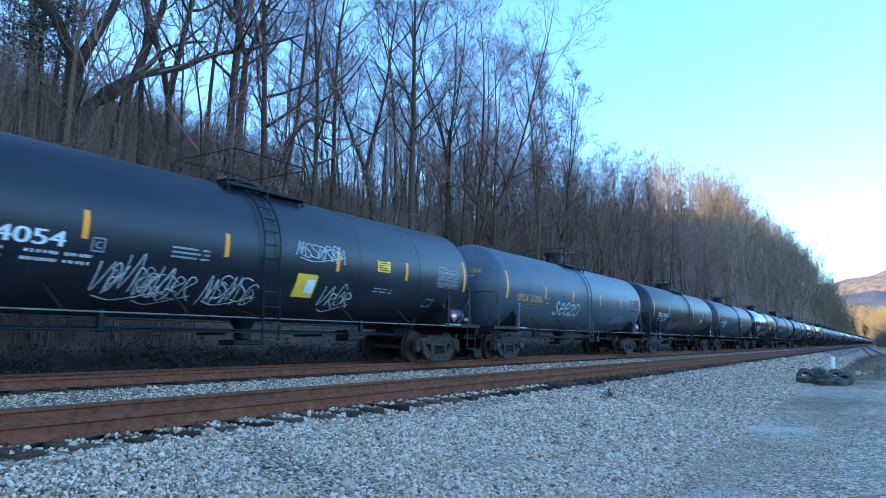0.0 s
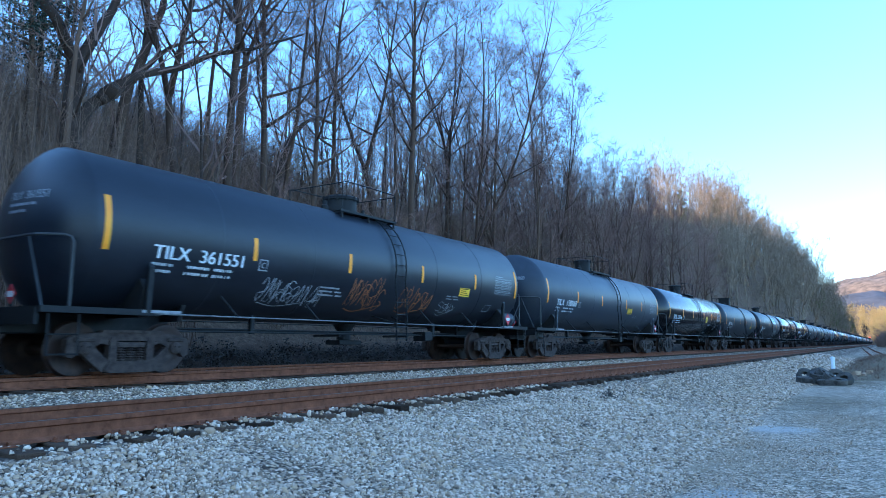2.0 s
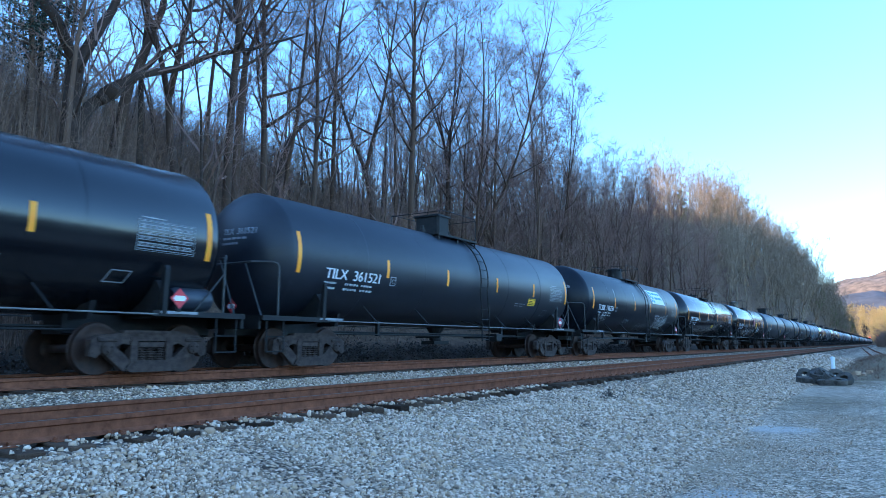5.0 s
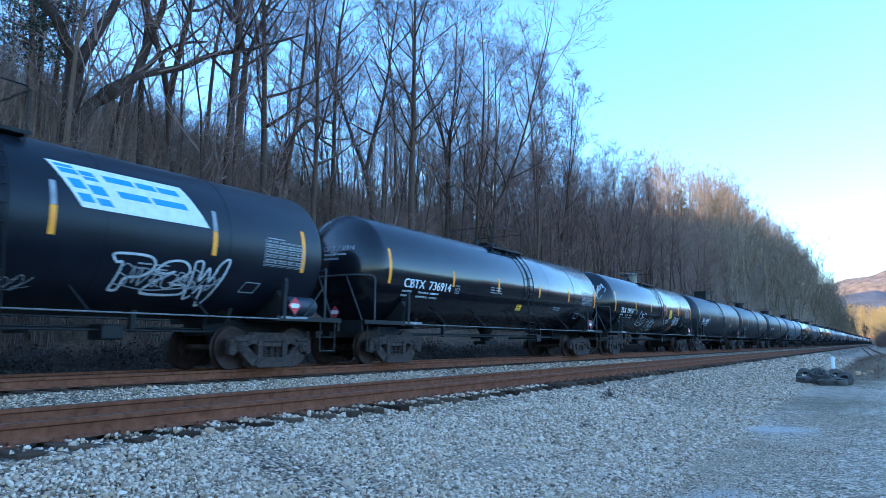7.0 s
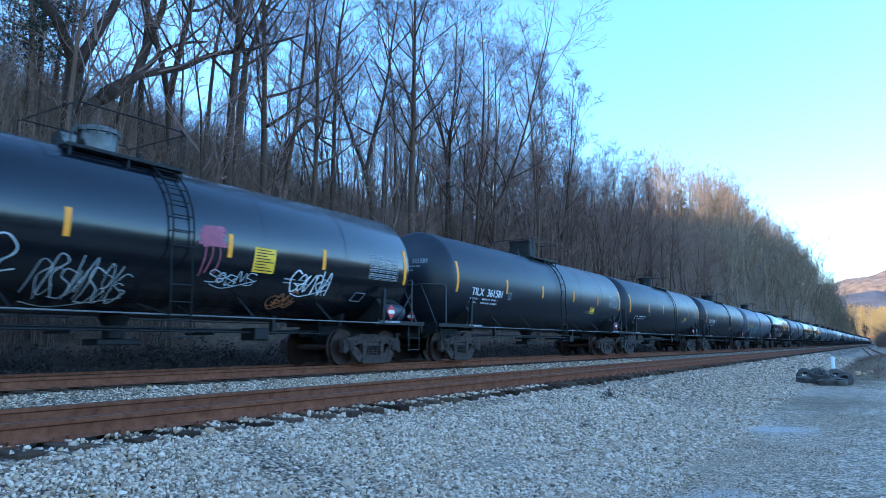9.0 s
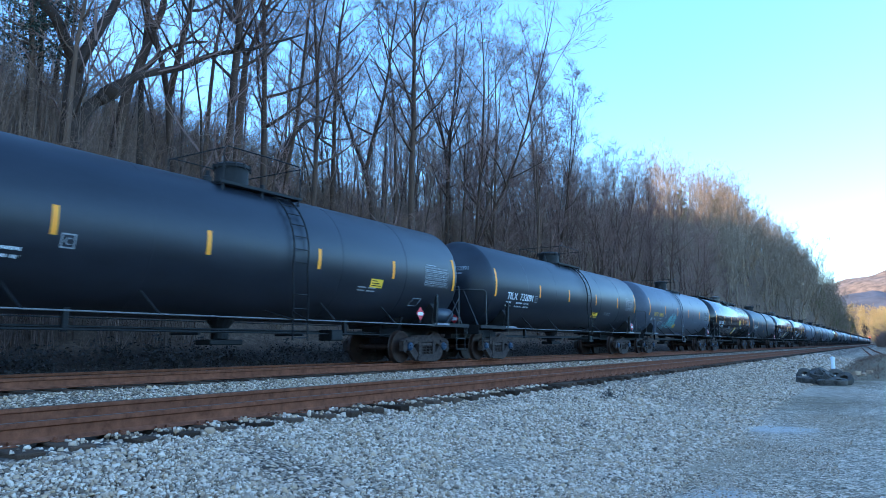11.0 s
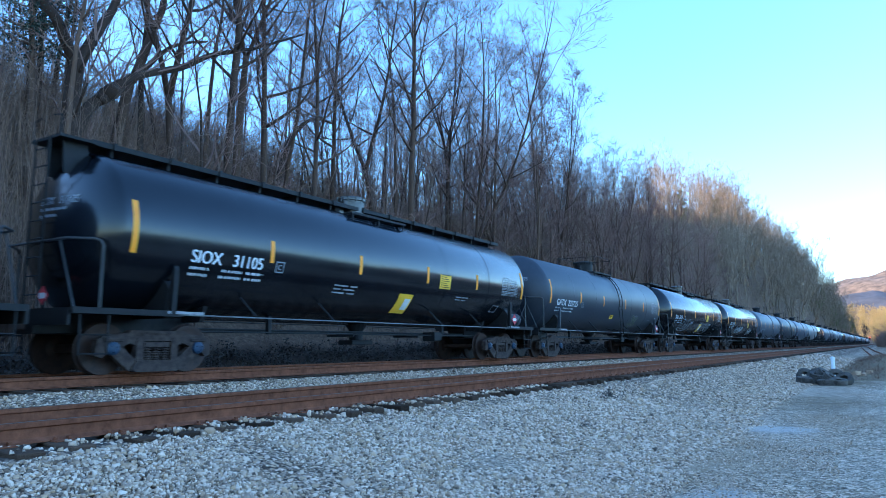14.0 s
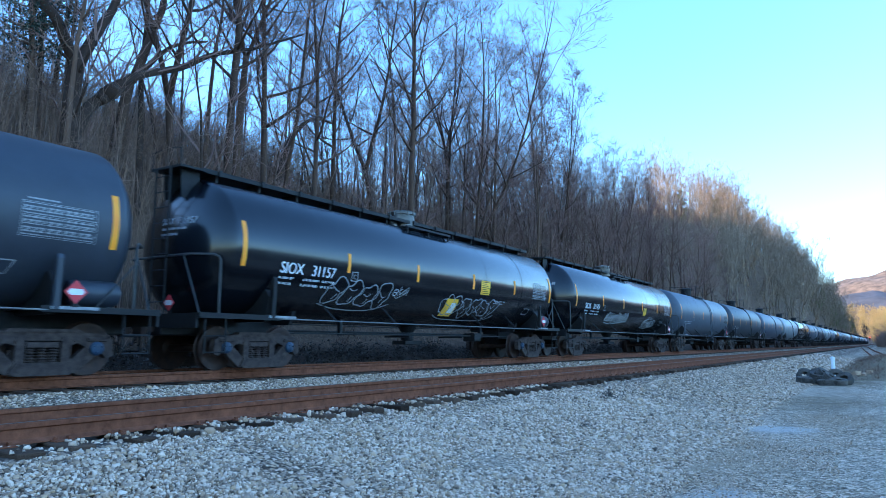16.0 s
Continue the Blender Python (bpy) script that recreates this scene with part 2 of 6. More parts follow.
def bulk_mesh(name, verts, faces):
    """A mesh from numpy arrays, all faces with the same number of corners."""
    me = bpy.data.meshes.new(name)
    verts, faces = np.asarray(verts, np.float32), np.asarray(faces, np.int32)
    k = faces.shape[1]
    me.vertices.add(len(verts))
    me.vertices.foreach_set("co", verts.ravel())
    me.loops.add(faces.size)
    me.loops.foreach_set("vertex_index", faces.ravel())
    me.polygons.add(len(faces))
    me.polygons.foreach_set("loop_start", np.arange(0, faces.size, k, dtype=np.int32))
    me.update(calc_edges=True)
    return me


class Shape:
    """Collects solid pieces into one vertex and face list."""

    def __init__(self):
        self.v, self.f = [], []

    def add(self, verts, faces):
        o = len(self.v)
        self.v += [tuple(p) for p in verts]
        self.f += [[i + o for i in fc] for fc in faces]
        return self

    def box(self, x0, x1, y0, y1, z0, z1, c=0.0):
        """A box, its long edges chamfered by c."""
        if c <= 0:
            v = [(x, y, z) for z in (z0, z1) for y in (y0, y1) for x in (x0, x1)]
            return self.add(v, [(0, 2, 3, 1), (4, 5, 7, 6), (0, 1, 5, 4), (1, 3, 7, 5), (3, 2, 6, 7), (2, 0, 4, 6)])
        prof = [(x0 + c, z0), (x1 - c, z0), (x1, z0 + c), (x1, z1 - c), (x1 - c, z1), (x0 + c, z1), (x0, z1 - c), (x0, z0 + c)]
        return self.prism([(x, z) for x, z in prof], y0, y1, "y")

    def prism(self, prof, a0, a1, axis="y"):
        """A profile pushed along an axis: y takes (x, z), x takes (y, z), z takes (x, y)."""
        def at(p, a):
            return {"y": (p[0], a, p[1]), "x": (a, p[0], p[1]), "z": (p[0], p[1], a)}[axis]
        n = len(prof)
        v = [at(p, a0) for p in prof] + [at(p, a1) for p in prof]
        return self.add(v, [tuple(range(n)), tuple(range(2 * n - 1, n - 1, -1))] + [(i, i + n, (i + 1) % n + n, (i + 1) % n) for i in range(n)])

    def tube(self, pts, r, sides=6, r2=None):
        """A round bar along points, tapering from r to r2."""
        pts = [Vector(p) for p in pts]
        r2 = r if r2 is None else r2
        o, n = len(self.v), len(pts)
        for i, p in enumerate(pts):
            d = (pts[min(i + 1, n - 1)] - pts[max(i - 1, 0)]).normalized()
            s = d.cross(Vector((0.31, 0.17, 0.93))).normalized()
            u = d.cross(s)
            rr = r + (r2 - r) * i / max(n - 1, 1)
            self.v += [tuple(p + rr * (math.cos(k * math.tau / sides) * s + math.sin(k * math.tau / sides) * u)) for k in range(sides)]
        for i in range(n - 1):
            for k in range(sides):
                k2 = (k + 1) % sides
                self.f.append([o + i * sides + k, o + i * sides + k2, o + (i + 1) * sides + k2, o + (i + 1) * sides + k])
        if sides > 3:
            self.f.append([o + k for k in range(sides - 1, -1, -1)])
            self.f.append([o + (n - 1) * sides + k for k in range(sides)])
        return self

    def lathe(self, prof, axis="y", segs=32, centre=(0, 0, 0)):
        """A profile of (along, radius) turned about an axis."""
        o = len(self.v)
        cx, cy, cz = centre
        for al, r in prof:
            for k in range(segs):
                q = k * math.tau / segs
                a, b2 = r * math.cos(q), r * math.sin(q)
                self.v.append({"y": (cx + a, cy + al, cz + b2), "x": (cx + al, cy + a, cz + b2), "z": (cx + a, cy + b2, cz + al)}[axis])
        for i in range(len(prof) - 1):
            for k in range(segs):
                k2 = (k + 1) % segs
                self.f.append([o + i * segs + k, o + i * segs + k2, o + (i + 1) * segs + k2, o + (i + 1) * segs + k])
        self.f.append([o + k for k in range(segs)])
        self.f.append([o + (len(prof) - 1) * segs + k for k in range(segs - 1, -1, -1)])
        return self

    def mesh(self, name, smooth=False):
        me = to_mesh(name, self.v, self.f)
        b = bmesh.new()
        b.from_mesh(me)
        bmesh.ops.recalc_face_normals(b, faces=b.faces)
        if smooth:
            for fc in b.faces:
                fc.smooth = True
            for ed in b.edges:
                ed.smooth = len(ed.link_faces) == 2 and ed.calc_face_angle(0) < 0.6
        b.to_mesh(me)
        b.free()
        return me


MESHES = {}


def shared(key, build):
    if key not in MESHES:
        MESHES[key] = build()
    return MESHES[key]


def part(name, me, material, parent, label="", at=None):
    """One mesh object under a thing or a part; the material sits on the object so that meshes can be shared."""
    ob = new(name, me)
    if not me.materials:
        me.materials.append(material)
    elif me.materials[0] != material:
        ob.material_slots[0].link = "OBJECT"
        ob.material_slots[0].material = material
    ob.parent = parent
    if at is not None:
        ob.matrix_basis = at
    if label:
        tagged(ob, label)
    return ob


def thing(name, label, category, group="", kind="", at=None):
    ob = new(name)
    ob.empty_display_size = 0.2
    if at is not None:
        ob.matrix_basis = at
    return tagged(ob, label, category, group, kind)


# ---- ground ----
NEAR_X, TRAIN_X, TRAIN_Z = -7.43, -12.58, 0.157


def smooth01(q):
    q = np.clip(q, 0, 1)
    return q * q * (3 - 2 * q)


def ground_z(x, y):
    """The height of the ground: lot, two ballast beds, ditch, wooded hillside, and the wooded bank on the other side."""
    x, y = np.asarray(x, float), np.asarray(y, float)
    lat = -x
    z = np.interp(lat, [-8, 2.4, 3.4, 5.60, 6.10, 8.75, 9.5, 10.9, 11.3, 13.9, 15.4, 16.6, 18.0, 21.0],
                  [-0.86, -0.84, -0.76, -0.33, -0.235, -0.245, -0.26, -0.12, -0.06, -0.06, -0.5, -0.45, 0.3, 1.5])
    crest = np.interp(y, [-60, 25, 60, 100, 150, 260, 400, 560, 640, 1500], [18.0, 18.0, 14.5, 24.0, 48.0, 95.0, 95.0, 60.0, 6.0, 6.0])
    steep = np.interp(y, [0, 70, 130, 260, 420, 560], [1.05, 0.88, 1.25, 1.85, 1.85, 1.2])
    up = np.maximum(lat - np.interp(y, [90, 200], [20.0, 17.0]), 0)
    hill = crest * (1 - np.exp(-up * steep / crest)) + 0.5 * np.sin(0.21 * x + 0.13 * y) * np.clip(up / 8, 0, 1)
    # behind its wooded face the hill falls off again
    hill = hill * (1 - 0.55 * smooth01((lat - 46) / 50) * smooth01((y - 60) / 60))
    z = z + hill
    foot = np.interp(y, [40, 70, 110, 200, 300], [9.0, 4.0, 1.0, -2.5, -4.0])
    bank = np.minimum(np.maximum(x - foot, 0) * 0.55, 8.0) * smooth01((y - 45) / 40)
    # a low hill across the valley, and an unseen shoulder added behind the camera to keep the low sun off the line
    ridge = (12 + 3 * np.sin(y * 0.008)) * smooth01((x - 55) / 140)
    shoulder = 52.0 * smooth01((lat - 55) / 70) * smooth01((0.30 * lat - y) / 35)
    rise = 22.0 * smooth01((y - 760) / 160) * smooth01((60 - np.abs(x + 10)) / 50)
    z = z - 0.05 * smooth01((y - 5) / 4) * np.exp(-((lat - 5.9) / 0.42) ** 2)
    z = z + 0.75 * np.exp(-((x + 0.2) / 1.5) ** 2 - ((y - 52) / 13) ** 2)
    return z + bank + ridge + shoulder + rise


def build_ground():
    lat = np.concatenate([np.linspace(-2500, -320, 8), np.linspace(-300, -60, 18), np.linspace(-55, -8, 26), np.linspace(-7, 2, 19), np.linspace(2.2, 16.6, 73), np.linspace(17, 60, 64), np.linspace(64, 200, 20), np.linspace(250, 2500, 12)])
    ys = np.concatenate([np.linspace(-1500, -60, 12), np.linspace(-50, 0, 26), np.linspace(0.4, 40, 100), np.geomspace(41, 3500, 90)])
    X, Y = np.meshgrid(-lat, ys)
    Z = ground_z(X, Y)
    rough = np.array([noise.noise((px * 0.9, py * 0.9, 0)) + 0.5 * noise.noise((px * 2.7, py * 2.7, 3)) for px, py in zip(X.ravel(), Y.ravel())]).reshape(X.shape)
    Z = Z + rough * np.interp(-X, [-60, 2, 6, 9, 15, 18, 30, 60], [0.06, 0.02, 0.025, 0.02, 0.03, 0.12, 0.3, 0.5])
    nx = len(lat)
    i = np.arange(len(ys) - 1)[:, None] * nx + np.arange(nx - 1)[None, :]
    faces = np.stack([i, i + nx, i + nx + 1, i + 1], -1).reshape(-1, 4)
    me = bulk_mesh("ground", np.stack([X, Y, Z], -1).reshape(-1, 3), faces)
    me.polygons.foreach_set("use_smooth", [True] * len(me.polygons))
    me.materials.append(M_GROUND)
    tagged(new("ground", me), "grey gravel lot and ballast beds rising to a leaf-strewn wooded bank", "ground", kind="structure")


build_ground()


def rail_profile(x, z):
    h = [(-0.076, -0.186), (0.076, -0.186), (0.076, -0.175), (0.03, -0.160), (0.010, -0.145), (0.009, -0.06), (0.034, -0.046), (0.037, -0.008), (0.028, 0.0),
         (-0.028, 0.0), (-0.037, -0.008), (-0.034, -0.046), (-0.009, -0.06), (-0.010, -0.145), (-0.03, -0.160), (-0.076, -0.175)]
    return [(x + p, z + q) for p, q in h]


def build_track(name, cx, z, label):
    track = thing(name, label, "railway track", kind="structure")
    for sx in (-0.7535, 0.7535):
        sh = Shape().prism(rail_profile(sx, 0), -40, 1500, "y")
        r = part("rail", sh.mesh("rail"), M_RUST, track, at=pose(cx, 0, z))
        top = Shape().box(sx - 0.024, sx + 0.024, -40, 1500, 0.0005, 0.003)
        part("rail_head", top.mesh("rail_head"), M_RAILTOP, r, "worn rail head")
    return track


track_near = build_track("near_track", NEAR_X, 0.0, "empty track with rusty brown rails on timber ties")
track_far = build_track("far_track", TRAIN_X, TRAIN_Z, "rusty-railed track that carries the tank train")

# ---- tank cars ----
R, ZC = 1.53, 2.59           # tank radius and height of its axis over the rail
SPEED = 16.578


def on_tank(y, z, off=0.004):
    """A point on the tank's side that faces the lot, at that height."""
    q = max(min((z - ZC) / R, 0.999), -0.999)
    c = math.sqrt(1 - q * q)
    return ((R + off) * c, y, ZC + (R + off) * q)


def tank_mesh():
    head = [(8.56, 0.002), (8.545, 0.25), (8.50, 0.52), (8.42, 0.80), (8.31, 1.06), (8.17, 1.28), (8.03, 1.43), (7.93, 1.505), (7.86, R)]
    prof = [(-y, r) for y, r in head] + [(y, r) for y, r in reversed(head)]
    return Shape().lathe(prof, "y", 56, (0, 0, ZC)).mesh("tank", True)


def patch(sh, y0, y1, z0, z1, off=0.004, slant=0.0):
    """A thin sheet wrapped on the tank, its top shifted along by slant."""
    n = max(1, int(abs(z1 - z0) / 0.09))
    m = max(1, int(abs(y1 - y0) / 1.5))
    v = []
    for i in range(n + 1):
        t = i / n
        for j in range(m + 1):
            v.append(on_tank(y0 + (y1 - y0) * j / m + slant * t, z0 + (z1 - z0) * t, off))
    w = m + 1
    sh.add(v, [(i * w + j, i * w + j + 1, (i + 1) * w + j + 1, (i + 1) * w + j) for i in range(n) for j in range(m)])


def text_mesh(words, y0, z0, height, width=None, flat=False):
    """Words in the built-in font, laid on the tank's side; z0 is the foot of the letters."""
    cu = bpy.data.curves.new("words", "FONT")
    cu.body, cu.size, cu.offset = words.replace(" ", "  ") if "  " not in words else words.replace("  ", "   "), 1.0, 0.0
    ob = bpy.data.objects.new("words", cu)
    scene.collection.objects.link(ob)
    bpy.context.view_layer.update()
    me = bpy.data.meshes.new_from_object(ob.evaluated_get(bpy.context.evaluated_depsgraph_get()))
    bpy.data.objects.remove(ob)
    co = np.empty(len(me.vertices) * 3)
    me.vertices.foreach_get("co", co)
    co = co.reshape(-1, 3)
    s = height / 0.72
    sx = width / (co[:, 0].max() - co[:, 0].min()) if width else s
    # three thin coats, a little apart, thicken the strokes
    out, faces, n = [], [], len(co)
    for k in (-1, 0, 1):
        dx, lift = k * 0.022 * sx, 0.009 + 0.0007 * k
        out += [(px * sx + dx, -0.0007 * k, py * s) if flat else on_tank(y0 + px * sx + dx, z0 + py * s, lift) for px, py in co[:, :2]]
        faces += [[i + n * (k + 1) for i in pl.vertices] for pl in me.polygons]
    bpy.data.meshes.remove(me)
    return to_mesh("words", out, faces)


def letters_of(me):
    """The single letters of a lettered mesh, each with its three coats."""
    count = len(me.vertices) // 3
    root = list(range(count))

    def find(i):
        while root[i] != i:
            root[i] = root[root[i]]
            i = root[i]
        return i

    polys = [list(p.vertices) for p in me.polygons]
    for p in polys:
        if max(p) < count:
            for i in p[1:]:
                root[find(i)] = find(p[0])
    groups = {}
    for p in polys:
        groups.setdefault(find(p[0] % count), []).append(p)
    out = []
    for faces in groups.values():
        used = sorted({i for p in faces for i in p})
        where = {i: k for k, i in enumerate(used)}
        out.append(to_mesh("letter", [me.vertices[i].co for i in used], [[where[i] for i in p] for p in faces]))
    bpy.data.meshes.remove(me)
    return out


def lettering(name, me, ink, car, label):
    """A painted mark whose letters are parts of their own."""
    mark = new(name)
    mark.parent = car
    mark.empty_display_size = 0.1
    tagged(mark, label)
    for one in letters_of(me):
        part("letter", one, ink, mark)


def bars(rng, y0, y1, z, rows, h=0.05, gap=0.11, words=3):
    """Lines of small illegible stencilling as plain bars."""
    sh = Shape()
    for r in range(rows):
        y = y0
        zz = z - r * gap
        while y < y1 - 0.1:
            w = min(rng.uniform(0.18, 0.18 + 1.2 * (y1 - y0) / words / 2), y1 - y)
            patch(sh, y, y + w, zz - h, zz)
            y += w + 0.09
    return sh


def weight_lines(rng, y0):
    """Two lines under the reporting mark, each of three groups."""
    sh = Shape()
    for r in range(2):
        z = 2.03 - 0.12 * r
        for u, v in ((0.0, 0.46), (0.76 - 0.03 * r, 1.30), (1.39, 1.86)):
            y = y0 + 0.02 + u
            while y < y0 + v:
                w = rng.uniform(0.02, 0.045)
                patch(sh, y, min(y + w, y0 + v), z - rng.uniform(0.042, 0.055), z)
                y += w + (0.022 if rng.random() < 0.75 else 0.05)
    return sh


def stencil_block():
    """A framed panel of fine test-date stencilling near the end of the tank."""
    sh = Shape()
    rng = random.Random(5)
    patch(sh, 6.25, 6.75, 2.80, 2.825)
    for i in range(10):
        z = 2.745 - i * 0.055
        y = 6.2
        for w in (0.36, 0.27, 0.24, 0.24):
            while w > 0.03:
                q = min(rng.uniform(0.03, 0.12), w)
                patch(sh, y, y + q * 0.85, z - (0.026 if i % 3 else 0.018), z)
                y += q
                w -= q
            y += 0.02
    for i in range(0, 11, 2):
        z = 2.757 - i * 0.055
        patch(sh, 6.17, 7.39, z, z + 0.007)
    for y in (6.17, 7.38):
        patch(sh, y, y + 0.01, 2.20, 2.76)
    return sh.mesh("stencil")


def outline_box(y0, y1, z0, z1, w=0.02, slant=0.0):
    sh = Shape()
    patch(sh, y0, y1, z0, z0 + w, slant=slant * w / (z1 - z0))
    patch(sh, y0 + slant, y1 + slant, z1 - w, z1)
    patch(sh, y0, y0 + w, z0, z1, slant=slant)
    patch(sh, y1 - w, y1, z0, z1, slant=slant)
    return sh


def stroke(sh, pts, w, off=0.005):
    """A spray-paint ribbon through (y, z) points on the tank side."""
    n = len(pts)
    v = []
    for i, (y, z) in enumerate(pts):
        ya, za = pts[max(i - 1, 0)]
        yb, zb = pts[min(i + 1, n - 1)]
        d = math.hypot(yb - ya, zb - za) or 1
        ny, nz = -(zb - za) / d * w / 2, (yb - ya) / d * w / 2
        v += [on_tank(y + ny, z + nz, off), on_tank(y - ny, z - nz, off)]
    sh.add(v, [(2 * i, 2 * i + 1, 2 * i + 3, 2 * i + 2) for i in range(n - 1)])


GLYPHS = [[(0, 0), (0.2, 1), (0.5, 0.2), (0.72, 0.95), (1, 0)], [(0.9, 0.85), (0.45, 1), (0.05, 0.6), (0.1, 0.15), (0.5, 0), (0.95, 0.3), (0.5, 0.45)], [(0.9, 0.9), (0.3, 1), (0.1, 0.7), (0.8, 0.4), (0.7, 0.05), (0, 0.1)],
          [(0.1, 0), (0.25, 0.95), (0.85, 0.75), (0.3, 0.5), (1, 0)], [(0, 0.7), (0.35, 1), (0.6, 0.6), (0.3, 0.05), (0.1, 0.35), (0.6, 0.5), (1, 0.95)], [(0.05, 1), (0.1, 0.05), (0.9, 1), (0.95, 0)]]


def smooth_path(pts, k=5):
    """A soft curve through points."""
    out = []
    for i in range(len(pts) - 1):
        p0, p1, p2, p3 = pts[max(i - 1, 0)], pts[i], pts[i + 1], pts[min(i + 2, len(pts) - 1)]
        for j in range(k):
            u = j / k
            out.append(tuple(0.5 * (2 * b1 + (c1 - a1) * u + (2 * a1 - 5 * b1 + 4 * c1 - d1) * u * u + (3 * b1 - a1 - 3 * c1 + d1) * u ** 3) for a1, b1, c1, d1 in zip(p0, p1, p2, p3)))
    return out + [tuple(pts[-1])]


def scrawl(seed, y0, y1, z0, z1, w=0.035, loops=5, closed=False):
    """A quick spray-can tag: jagged and looping strokes with no readable letters."""
    rng = random.Random(seed)
    sh = Shape()
    cell, h = (y1 - y0) / loops, z1 - z0
    w = w * 0.6
    for i in range(loops):
        lean, dz = rng.uniform(0.05, 0.25), rng.uniform(-0.08, 0.10) * h
        size = rng.uniform(0.7, 1.1)
        for r in range(1 + (rng.random() < 0.4)):
            g = rng.choice(GLYPHS)
            pts = [(y0 + cell * (i + (u * 1.25 - 0.1) * (1 if r == 0 else rng.uniform(0.5, 0.9))) + lean * v * h * 0.6 + rng.gauss(0, 0.05) * cell, z0 + dz + h * v * size * (1 if r == 0 else 0.7) + rng.gauss(0, 0.04) * h) for u, v in g]
            stroke(sh, smooth_path(pts), w * rng.uniform(0.7, 1.1) * (1 if r == 0 else 0.7), 0.005 + 0.0006 * i + 0.0003 * r)
    za = z0 + rng.uniform(-0.12, 0.02) * h
    stroke(sh, smooth_path([(y0 + 0.1, za), (y0 + (y1 - y0) * 0.35, za - 0.06), (y0 + (y1 - y0) * 0.7, za + 0.03), (y1 + 0.05, za + 0.14)]), w * 0.7, 0.009)
    return sh.mesh("graffiti")


LETTERS = {"s": [(0.85, 0.8), (0.5, 1), (0.15, 0.75), (0.5, 0.5), (0.85, 0.25), (0.5, 0), (-0.15, 0.15)], "e": [(0.1, 0.5), (0.8, 0.6), (0.75, 0.9), (0.4, 1), (0.1, 0.6), (0.2, 0.15), (0.6, 0), (1.05, 0.25)],
           "z": [(0.05, 0.9), (0.45, 1.0), (0.9, 0.9), (0.5, 0.45), (0.05, 0.05), (0.5, 0.0), (1.0, 0.1)], "o": [(0.5, 1), (0.1, 0.75), (0.1, 0.2), (0.5, 0), (0.9, 0.25), (0.9, 0.75), (0.5, 1), (0.3, 0.85)],
           "P": [(0.12, 0.0), (0.34, 0.02), (0.38, 0.34), (0.80, 0.44), (1.02, 0.74), (0.78, 1.0), (-0.12, 0.98), (-0.02, 0.76), (0.14, 0.72), (0.12, 0.0)],
           "2": [(0.0, 0.66), (0.25, 1.0), (0.75, 1.06), (1.0, 0.72), (0.62, 0.32), (1.05, 0.30), (1.05, 0.0), (0.0, -0.04), (0.02, 0.24), (0.55, 0.70), (0.34, 0.62), (0.0, 0.66)],
           "W": [(0.0, 1.0), (0.24, 1.0), (0.34, 0.45), (0.5, 0.85), (0.66, 0.45), (0.82, 1.0), (1.1, 1.1), (0.88, -0.2), (0.66, -0.15), (0.5, 0.3), (0.32, -0.05), (0.14, 0.0), (0.0, 1.0)]}


def spray_word(word, y0, y1, z0, z1, w, slant=0.12):
    """A word in round spray-can letters."""
    sh = Shape()
    cell, h = (y1 - y0) / len(word), z1 - z0
    for i, c in enumerate(word):
        tall = 1.0 - 0.10 * (i % 2)
        stroke(sh, smooth_path([(y0 + cell * (i + 0.92 * u) + slant * v * h, z0 + h * v * tall) for u, v in LETTERS[c]], 7), w, 0.005 + 0.0006 * i)
    return sh.mesh("graffiti")


def blot(seed, y0, y1, z0, z1):
    """A sprayed-over patch with runs of paint below it."""
    rng = random.Random(seed)
    sh = Shape()
    n = 9
    for i in range(n):
        z = z0 + (z1 - z0) * (i + 0.5) / n
        a2, b2 = rng.uniform(-0.08, 0.05), rng.uniform(-0.05, 0.08)
        stroke(sh, smooth_path([(y0 + a2, z - 0.02), ((y0 + y1) / 2, z + rng.uniform(-0.02, 0.02)), (y1 + b2, z + 0.02)]), (z1 - z0) / n * 1.5, 0.005 + 0.0004 * i)
    for k in range(3):
        y = y0 + (y1 - y0) * (0.2 + 0.3 * k)
        stroke(sh, smooth_path([(y, z0), (y + rng.uniform(-0.03, 0.06), z0 - 0.2), (y + rng.uniform(-0.1, 0.02), z0 - rng.uniform(0.35, 0.7))]), 0.03, 0.009)
    return sh.mesh("graffiti")


